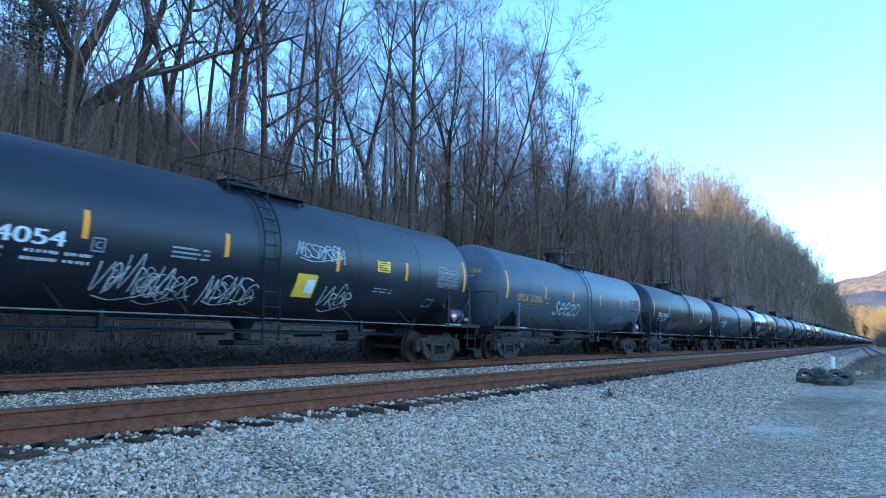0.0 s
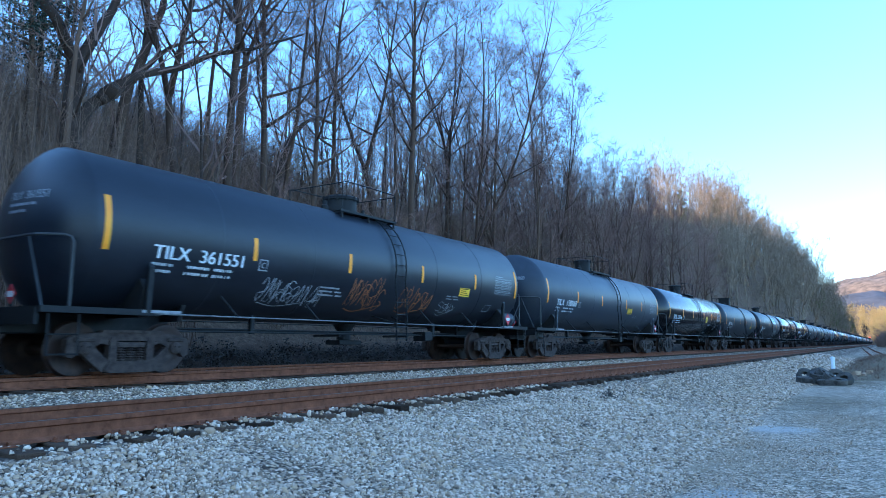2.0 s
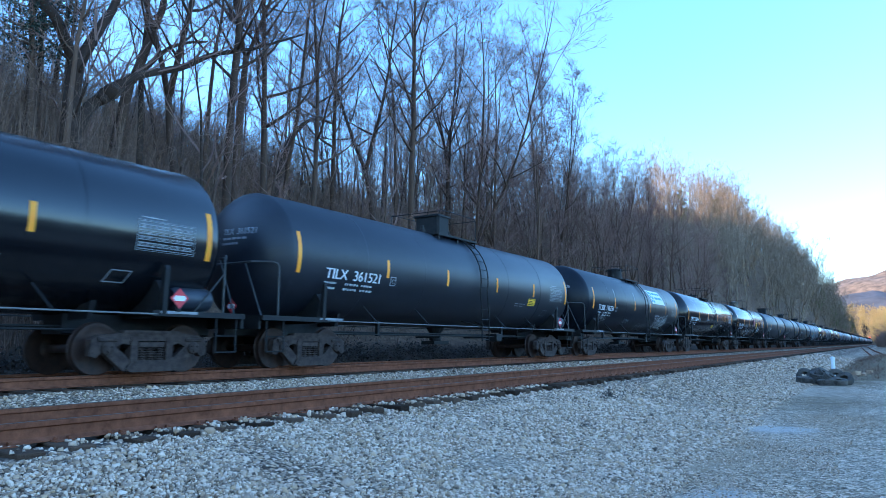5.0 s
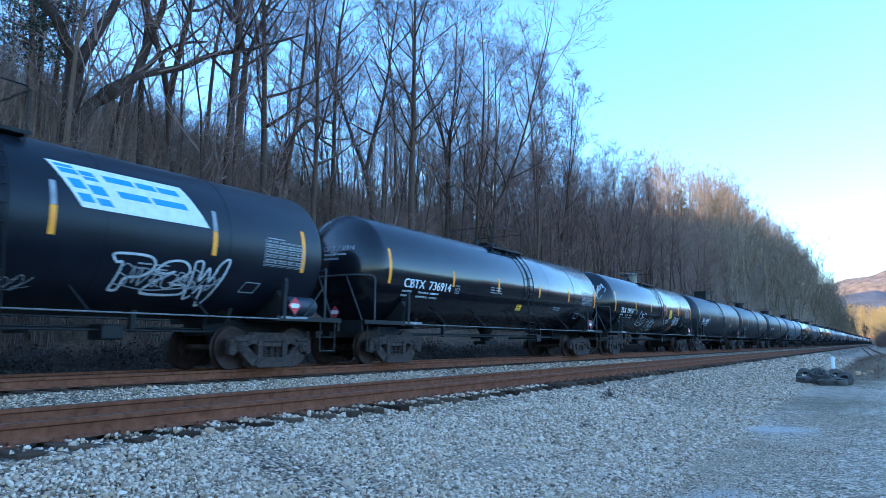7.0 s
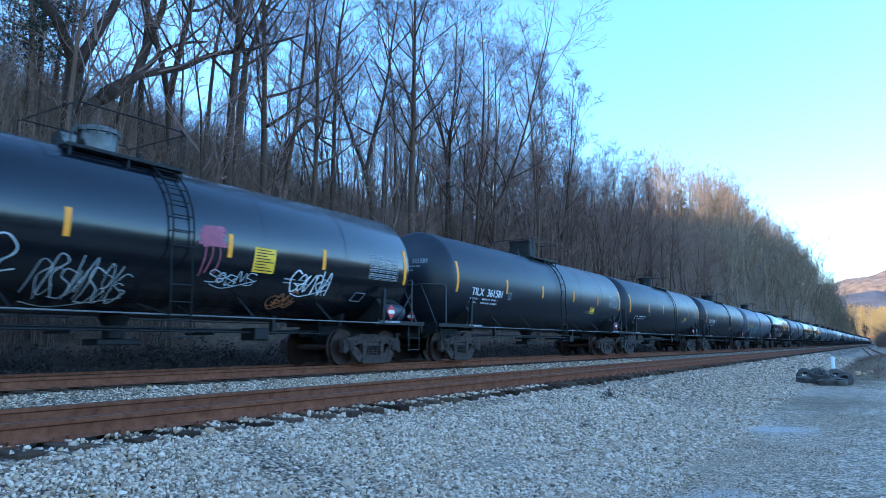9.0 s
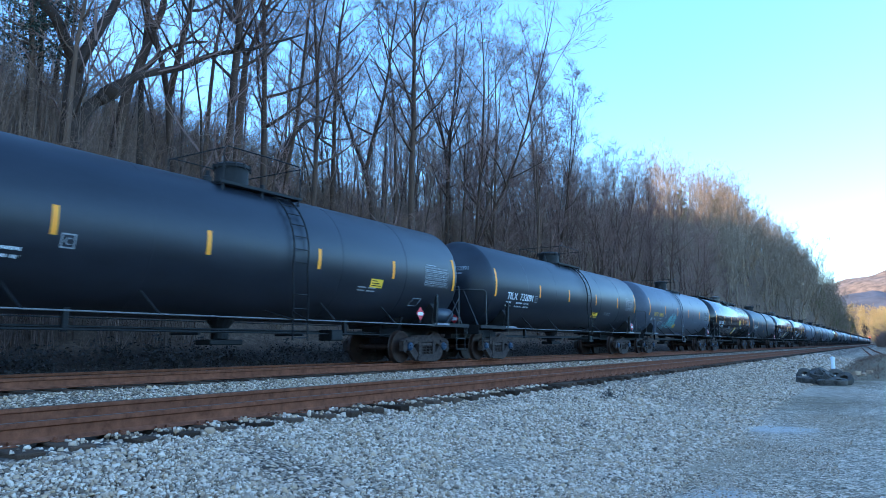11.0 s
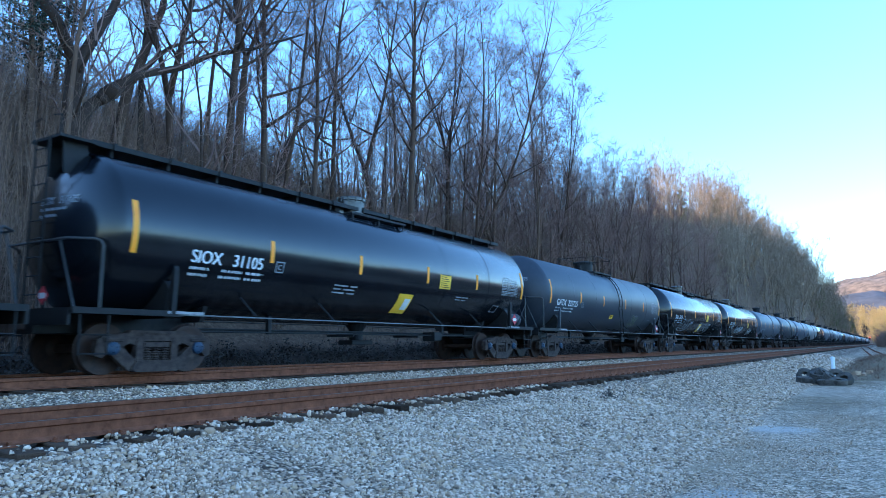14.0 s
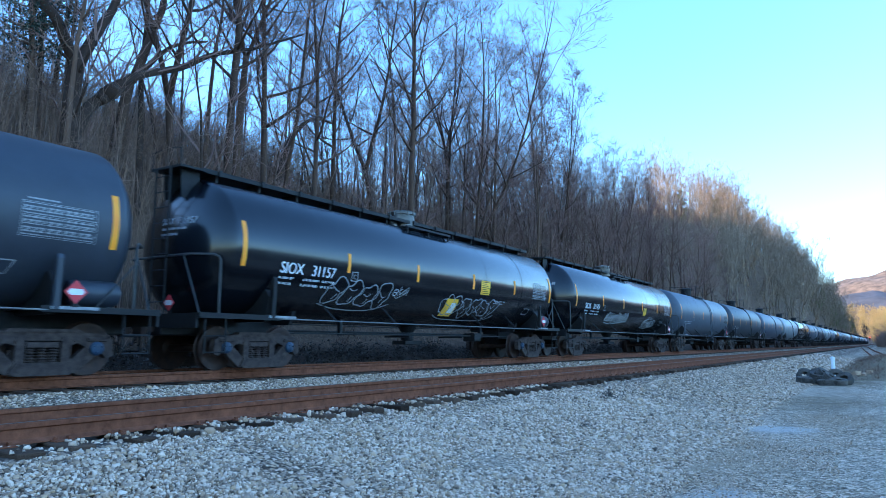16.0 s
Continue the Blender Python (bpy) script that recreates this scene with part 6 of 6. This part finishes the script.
EVER = [evergreen_mesh(401, 11, 3.0, 4200, 0.5), evergreen_mesh(402, 9, 2.4, 3600, 0.45)]
for k, (x, y, s, turn) in enumerate([(-24.2, 11.7, 1.0, 20), (-27.5, 13.2, 1.0, 140), (-30.5, 15.2, 0.9, 250)]):
    evergreen(EVER[k % 2], x, y, s, turn, "dark broad-leaved evergreen among bare trunks")
PINE = [evergreen_mesh(411, 20, 4.6, 2400, 0.35, 5.0)]
for x, y, s, turn in [(-40, 171, 0.62, 0), (-36, 198, 0.80, 80), (-38.5, 204, 0.68, 160), (-27, 380, 0.95, 30), (-24, 400, 0.9, 100), (-29, 350, 0.9, 200), (-22, 440, 0.85, 10), (-24, 420, 1.0, 50), (-20.5, 460, 0.8, 300), (-20, 500, 0.7, 40), (-21, 330, 0.8, 120), (-22, 300, 0.75, 77), (-19, 360, 0.7, 11), (-19.5, 385, 0.75, 44), (-18.8, 410, 0.7, 75), (-19, 435, 0.8, 130), (-18.6, 475, 0.8, 190), (-18.4, 520, 0.8, 230), (-18.5, 545, 0.75, 260), (-21, 480, 0.95, 15), (-22, 530, 0.9, 60), (-24, 460, 1.05, 99), (-19, 345, 0.6, 150), (-26, 500, 1.0, 170)]:
    evergreen(PINE[0], x, y, s, turn, "olive pine rising above the bare hillside woods", M_PINE)


# ---- far mountain ----


def build_mountain():
    xs, ys = np.linspace(-1600, 1600, 130), np.linspace(1500, 3000, 50)
    X, Y = np.meshgrid(xs, ys)
    ridge = 178 + 0.09 * X + 18 * np.sin(X * 0.006 + 1) + 10 * np.sin(X * 0.017)
    nz = np.array([noise.fractal((px * 0.006, py * 0.006, 1.0), 1.0, 2.0, 6) for px, py in zip(X.ravel(), Y.ravel())]).reshape(X.shape)
    prof = smooth01((Y - 1500) / 800)
    Z = -5 + ridge * prof + 26 * nz * prof
    nx = len(xs)
    i = np.arange(len(ys) - 1)[:, None] * nx + np.arange(nx - 1)[None, :]
    me = bulk_mesh("mountain", np.stack([X, Y, Z], -1).reshape(-1, 3), np.stack([i, i + nx, i + nx + 1, i + 1], -1).reshape(-1, 4))
    me.materials.append(M_HILL)
    tagged(new("mountain_backdrop", me), "far wooded mountain in warm low sunlight", "mountain", kind="structure")


build_mountain()


def build_foothill():
    """A wooded ridge before the mountain, shade painted in, ragged along its top."""
    xs, ys = np.linspace(-700, 700, 180), np.linspace(1080, 1460, 24)
    X, Y = np.meshgrid(xs, ys)
    nz = np.array([noise.fractal((px * 0.02, py * 0.02, 4.0), 1.0, 2.0, 6) for px, py in zip(X.ravel(), Y.ravel())]).reshape(X.shape)
    prof = np.sin(np.pi * np.clip((Y - 1080) / 380, 0, 1)) ** 0.8
    Z = -4 + (84 + 0.03 * X + 7 * np.sin(X * 0.012)) * prof + 7 * nz * prof
    nx = len(xs)
    i = np.arange(len(ys) - 1)[:, None] * nx + np.arange(nx - 1)[None, :]
    me = bulk_mesh("foothill", np.stack([X, Y, Z], -1).reshape(-1, 3), np.stack([i, i + nx, i + nx + 1, i + 1], -1).reshape(-1, 4))
    me.materials.append(M_SHADEHILL)
    tagged(new("foothill_backdrop", me), "wooded ridge below the far mountain, shade painted into its colour", "hill", kind="structure")


build_foothill()

# ---- loose things beside the line ----


def tyre_mesh(r=0.36, w=0.24):
    prof = []
    for i in range(15):
        q = math.pi * (0.12 + 1.76 * i / 14) - math.pi / 2 - math.pi / 2
        prof.append((-math.sin(q - math.pi / 2 + math.pi / 2) * w / 2, r - 0.115 + 0.115 * math.cos(q + math.pi)))
    o = Shape()
    outer = [(-w / 2 * 0.7, r * 0.50), (-w / 2, r * 0.72), (-w / 2, r * 0.88), (-w / 2 * 0.82, r * 0.97), (-w / 2 * 0.4, r), (0, r * 1.003), (w / 2 * 0.4, r), (w / 2 * 0.82, r * 0.97), (w / 2, r * 0.88), (w / 2, r * 0.72), (w / 2 * 0.7, r * 0.50),
             (w / 2 * 0.62, r * 0.52), (w / 2 * 0.8, r * 0.80), (0, r * 0.92), (-w / 2 * 0.8, r * 0.80), (-w / 2 * 0.62, r * 0.52), (-w / 2 * 0.7, r * 0.50)]
    segs = 28
    for al, rr in outer:
        for k in range(segs):
            q = k * math.tau / segs
            o.v.append((rr * math.cos(q), rr * math.sin(q), al))
    for i in range(len(outer) - 1):
        for k in range(segs):
            k2 = (k + 1) % segs
            o.f.append([i * segs + k, i * segs + k2, (i + 1) * segs + k2, (i + 1) * segs + k])
    for k in range(0, segs):
        q = (k + 0.5) * math.tau / segs
        c, s = math.cos(q), math.sin(q)
        for z in (-0.075, 0.0, 0.075):
            a2 = 0.03
            v = [(c * (r + d) - s * t, s * (r + d) + c * t, z + zz) for d in (-0.01, 0.012) for t, zz in ((-a2, -0.03), (a2, -0.03), (a2, 0.03), (-a2, 0.03))]
            o.add(v, [(0, 1, 2, 3), (4, 7, 6, 5), (0, 4, 5, 1), (1, 5, 6, 2), (2, 6, 7, 3), (3, 7, 4, 0)])
    return o.mesh("tyre", True)


TYRE = tyre_mesh(0.29, 0.24)
TYRE.materials.append(M_RUBBER)
# (x, y, height of centre over the lot, tilt about x, tilt about y, turn)
for x, y, h, rx, ry, rz in [(-2.50, 30.0, 0.24, 58, 10, 20), (-2.28, 29.4, 0.12, 8, -6, 0), (-2.12, 29.9, 0.30, 46, 0, -30), (-1.88, 29.2, 0.12, -6, 8, 50), (-1.80, 29.6, 0.36, 40, 12, 60),
                            (-1.52, 28.8, 0.23, 35, -20, 100), (-1.40, 29.3, 0.27, 58, 8, 10), (-1.28, 28.5, 0.12, 10, 6, 0), (-1.10, 28.9, 0.19, 38, 15, -40), (-2.45, 29.2, 0.11, 5, 4, 10), (-1.66, 28.4, 0.11, 4, -5, 0), (-2.0, 29.5, 0.30, 15, 10, 0)]:
    x, y = x - 0.32, y + 1.1
    t = new("tyre", TYRE)
    t.matrix_basis = pose(x, y, float(ground_z(x, y)) + h * 0.98, rx, ry, rz)
    tagged(t, "worn black tyre in a dumped heap on the gravel", "tyre", "heap of tyres")


def build_dead_weed(x, y, s, turn):
    """A flattened clump of dead weed caught among the stones."""
    sh = Shape()
    for k in range(3):
        v, f = weed(290 + k)
        sh.add([(px * 0.55 + 0.14 * k - 0.14, py * 0.4, pz * 0.35) for px, py, pz in v], f.tolist())
    ob = new("dead_weed", sh.mesh("dead_weed"))
    ob.data.materials.append(M_WEED)
    ob.matrix_basis = pose(x, y, float(ground_z(x, y)) + 0.03, 0, 0, turn) @ Matrix.Scale(s, 4)
    tagged(ob, "dark clump of dead weed lying on the ballast", "weed")


build_dead_weed(-4.93, 14.2, 1.0, 40)
build_dead_weed(-5.15, 14.7, 0.7, 100)
build_dead_weed(-4.1, 10.6, 0.4, 10)


def build_post():
    x, y = -1.93, 33.0
    p = thing("marker_post", "short white round marker post behind the tyres", "post", at=pose(x, y, float(ground_z(x, y)) - 0.05))
    part("shaft", Shape().lathe([(0, 0.075), (0.95, 0.075), (0.96, 0.07)], "z", 14).mesh("shaft", True), M_WHITE, p)
    part("cap", Shape().lathe([(0.955, 0.085), (1.0, 0.085), (1.03, 0.06), (1.04, 0.01)], "z", 14).mesh("cap", True), M_WHITE, p)


build_post()


def siding_x(y):
    return float(-np.interp(y, [10, 40, 71, 93, 125, 174, 246, 330], [-9.0, -2.5, 0.1, 0.8, 1.8, 3.5, 6.2, 7.3]))


def build_siding():
    tr = thing("siding_track", "rusty siding that curves away from the main line", "railway track", kind="structure")
    ys = [10 + 6.4 * i for i in range(51)]
    for off in (-0.75, 0.75):
        sh = Shape()
        rings = []
        for y in ys:
            d = (siding_x(y + 1) - siding_x(y - 1)) / 2
            n = Vector((1, -d)).normalized()
            z = float(ground_z(siding_x(y), y)) + 0.24
            rings.append([(siding_x(y) + n.x * (off + px), y + n.y * (off + px), z + pz) for px, pz in rail_profile(0, 0)])
        o, k = 0, len(rings[0])
        for r in rings:
            sh.v += r
        for i in range(len(rings) - 1):
            for j in range(k):
                j2 = (j + 1) % k
                sh.f.append([i * k + j, i * k + j2, (i + 1) * k + j2, (i + 1) * k + j])
        part("rail", sh.mesh("rail"), M_RUST, tr)


build_siding()


def build_signal(x, y, top):
    z = float(ground_z(x, y))
    h = top - z
    s = thing("railway_signal", "distant railway signal mast showing a red light", "signal", "signals beside the line", at=pose(x, y, z))
    part("mast", Shape().tube([(0, 0, -0.2), (0, 0, h)], 0.11, 8).mesh("mast"), M_IRON, s)
    hd = Shape().box(-0.48, 0.48, -0.22, 0.1, h - 1.5, h + 0.3, 0.08)
    hd.lathe([(0, 0.20), (0.4, 0.20)], "y", 10, (0, -0.6, h - 0.1)).lathe([(0, 0.20), (0.4, 0.20)], "y", 10, (0, -0.6, h - 0.9))
    head = part("signal_head", hd.mesh("signal_head"), M_IRON, s)
    part("lens", Shape().lathe([(0, 0.30), (0.05, 0.30)], "y", 12, (0, -0.66, h - 0.1)).mesh("lens"), M_REDLAMP, head, "lit red lens")
    part("ladder", Shape().tube([(0.15, 0.25, 0), (0.15, 0.25, h - 0.4)], 0.03, 5).tube([(-0.15, 0.25, 0), (-0.15, 0.25, h - 0.4)], 0.03, 5).mesh("ladder"), M_IRON, s)


build_signal(-10.1, 600, 5.0)
build_signal(-5.4, 600, 6.2)


def build_rubble():
    """Pale broken lumps by the post."""
    rng = random.Random(31)
    for x, y, r in ((-1.55, 36.5, 0.16), (-1.25, 37.2, 0.20), (-0.95, 36.4, 0.13), (-0.75, 37.6, 0.17), (-1.75, 37.8, 0.12)):
        sh = Shape()
        n = 7
        prof = [(r * rng.uniform(0.8, 1.3) * math.cos(k * math.tau / n), r * rng.uniform(0.6, 1.0) * math.sin(k * math.tau / n)) for k in range(n)]
        sh.prism(prof, -0.05, r * rng.uniform(0.5, 0.8), "z")
        ob = new("rubble_lump", sh.mesh("rubble_lump"))
        ob.data.materials.append(M_STONE)
        ob.matrix_basis = pose(x, y, float(ground_z(x, y)), rng.uniform(-8, 8), rng.uniform(-8, 8), rng.uniform(0, 360))
        tagged(ob, "pale broken lump of stone on the lot", "stone", "rubble beside the tyres")


build_rubble()

# ---- ties and ballast stones ----


def tie_mesh(seed):
    rng = random.Random(seed)
    sh = Shape()
    sh.box(-1.30 + rng.uniform(-0.04, 0.03), 1.30 + rng.uniform(-0.03, 0.05), -0.115, 0.115, -0.372, -0.190, 0.0)
    me = sh.mesh("tie")
    b = bmesh.new()
    b.from_mesh(me)
    bmesh.ops.bevel(b, geom=b.edges[:], offset=0.012, segments=1, affect="EDGES")
    b.to_mesh(me)
    b.free()
    return me


def plate_mesh():
    sh = Shape()
    for s in (-1, 1):
        x = s * 0.7535
        sh.box(x - 0.18, x + 0.18, -0.095, 0.095, -0.19, -0.178)
        for dx in (-0.095, 0.095):
            for dy in (-0.06, 0.06):
                sh.box(x + dx - 0.02, x + dx + 0.02, dy - 0.012, dy + 0.012, -0.18, -0.150)
    return sh.mesh("tie_plates")


def build_ties():
    rng = random.Random(9)
    kinds = [tie_mesh(i) for i in range(4)]
    plate = plate_mesh()
    for track, cx, z, near in ((track_near, NEAR_X, 0.0, 150), (track_far, TRAIN_X, TRAIN_Z, 150)):
        for i in range(near):
            part("tie", kinds[i % 4], M_TIE, track, at=pose(cx + rng.uniform(-0.05, 0.05), 1.0 + i * 0.53 + rng.uniform(-0.03, 0.03), z - 0.002, 0, 0, rng.uniform(-1.5, 1.5)))
            if cx == NEAR_X and i < 70:
                part("tie_plate", plate, M_RUST, track, at=pose(cx, 1.0 + i * 0.53, z))
        v, f = tri_mesh(Shape().box(-1.3, 1.3, -0.115, 0.115, -0.372, -0.192))
        vs = np.concatenate([v + (cx, 1.0 + k * 0.53, z) for k in range(near, 560)])
        fs = np.concatenate([f + 8 * k for k in range(560 - near)])
        me = bulk_mesh("far_ties", vs, fs)
        me.materials.append(M_TIE)
        tagged(new("far_ties", me), "dark timber ties running into the distance", kind="stuff").parent = track


build_ties()


def stone_bed(name, beds, block, seed):
    """Loose crushed stone: (near side, far side, from, to, count, size) for each bed."""
    rs = np.random.RandomState(seed)
    if block:
        v0 = np.array([(x, y, z) for z in (-0.62, 0.62) for y in (-0.8, 0.8) for x in (-0.8, 0.8)])
        v0[4:, :2] *= 0.72
        f0 = np.array([(0, 2, 3), (0, 3, 1), (4, 5, 7), (4, 7, 6), (0, 1, 5), (0, 5, 4), (1, 3, 7), (1, 7, 5), (3, 2, 6), (3, 6, 7), (2, 0, 4), (2, 4, 6)])
    else:
        v0 = np.array([(1, 0, 0), (0, 1, 0), (-1, 0, 0), (0, -1, 0), (0, 0, 0.62), (0, 0, -0.62)]) * 1.1
        f0 = np.array([(0, 1, 4), (1, 2, 4), (2, 3, 4), (3, 0, 4), (1, 0, 5), (2, 1, 5), (3, 2, 5), (0, 3, 5)])
    k = len(v0)
    lat = np.concatenate([rs.uniform(a2, c, n) for a2, c, _, _, n, _ in beds])
    y = np.concatenate([rs.uniform(c, d, n) for _, _, c, d, n, _ in beds])
    size = np.concatenate([np.full(n, s) for *_, n, s in beds]) * rs.lognormal(0, 0.30, len(lat))
    start = np.concatenate([np.full(n, c) for _, _, c, _, n, _ in beds])
    ragged = (y - start) / np.where(start < 5, 2.2, 1.2) + rs.normal(0, 0.25, len(lat)) > rs.uniform(0, 0.9, len(lat))
    # the shoulder thins out raggedly towards the lot
    thin = np.interp(lat, [1.8, 3.6], [0.0, 1.0]) + rs.normal(0, 0.22, len(lat)) > 0.35
    small = size < 0.014
    # ties and rails stay clear of stones
    keep = (thin | small) & ~((np.abs(lat - 7.43) < 1.36) & (np.abs((y - 1.0 + 0.265) % 0.53 - 0.265) < 0.13) & ((lat > 6.55) | (rs.uniform(0, 1, len(lat)) < 0.55))) & (np.abs(np.abs(lat - 7.43) - 0.7535) > 0.10)
    keep &= ~((lat > 5.75) & (lat < 6.12) & (y > 7) & (rs.uniform(0, 1, len(lat)) < 0.6))
    keep &= ragged
    lat, y, size = lat[keep], y[keep], size[keep]
    n = len(lat)
    z = ground_z(-lat, y)
    v = v0[None] * (1 + rs.normal(0, 0.16, (n, k, 3))) + rs.normal(0, 0.13, (n, k, 3))
    v = v * rs.uniform(0.55, 1.5, (n, 1, 3)) * size[:, None, None]
    q = rs.uniform(0, 6.28, n)
    c, s = np.cos(q)[:, None], np.sin(q)[:, None]
    x2, y2 = v[:, :, 0] * c - v[:, :, 1] * s, v[:, :, 0] * s + v[:, :, 1] * c
    t = rs.normal(0, 0.45, n)[:, None]
    z2 = v[:, :, 2] * np.cos(t) + x2 * np.sin(t)
    x2 = x2 * np.cos(t) - v[:, :, 2] * np.sin(t)
    on_tie = (lat > 6.16) & (lat < 6.6) & (np.abs((y - 1.0 + 0.265) % 0.53 - 0.265) < 0.13)
    z = np.where(on_tie, -0.187, z)
    w = np.stack([x2 - lat[:, None], y2 + y[:, None], z2 + (z + size * 0.2 + rs.uniform(-0.3, 0.3, n) * size)[:, None]], -1)
    f = (f0[None] + k * np.arange(n)[:, None, None]).reshape(-1, 3)
    me = bulk_mesh(name, w.reshape(-1, 3), f)
    me.materials.append(M_STONE)
    tagged(new(name, me), "loose pale grey and tan crushed stone of the ballast", "ballast", kind="stuff")


stone_bed("ballast_stones", [(2.0, 6.05, 1.6, 8.9, 66000, 0.0137), (2.2, 6.1, 7.8, 15.5, 36000, 0.0155), (6.0, 6.6, 2.5, 14.0, 4200, 0.017)], True, 4)
stone_bed("far_ballast_stones", [(2.4, 6.1, 13.8, 36.0, 21000, 0.021), (2.0, 6.1, 34.0, 80.0, 9000, 0.045), (8.75, 11.2, 2.4, 16.0, 24000, 0.0185), (8.7, 11.2, 15.0, 36.0, 7500, 0.027), (6.5, 8.8, 2.0, 24.0, 3000, 0.02), (0.6, 3.2, 4.5, 13.0, 14000, 0.0105), (0.3, 3.4, 9.0, 22.0, 4500, 0.0125)], False, 5)


# How far the train has run ahead of a steady pace, in metres, as its speed wavers a little.
AHEAD = ((0, .058), (.5, .038), (1, .023), (1.5, .019), (2, .007), (2.5, .270), (3, .016), (3.5, .011), (4, .289), (6.5, -.061), (7, .278), (7.5, .060), (8, .099), (8.5, .435), (9, .265),
         (11.5, -.064), (12, -.237), (12.5, -.136), (13, .243), (13.5, .079), (14, .133), (14.5, .438), (15, .293), (15.5, .416), (16, .865))


def motions():
    """The train rolls towards the camera and its wheels turn."""
    for car, c in TRAIN:
        walk(car, [(t, pose(TRAIN_X, c - SPEED * t - a, TRAIN_Z)) for t, a in AHEAD])
    turn = math.degrees(SPEED / 0.457)
    for w in WHEELS:
        y = w.matrix_basis.translation.y
        walk(w, [(k / 30, pose(0, y, 0.457, turn * k / 30)) for k in range(481)])


motions()
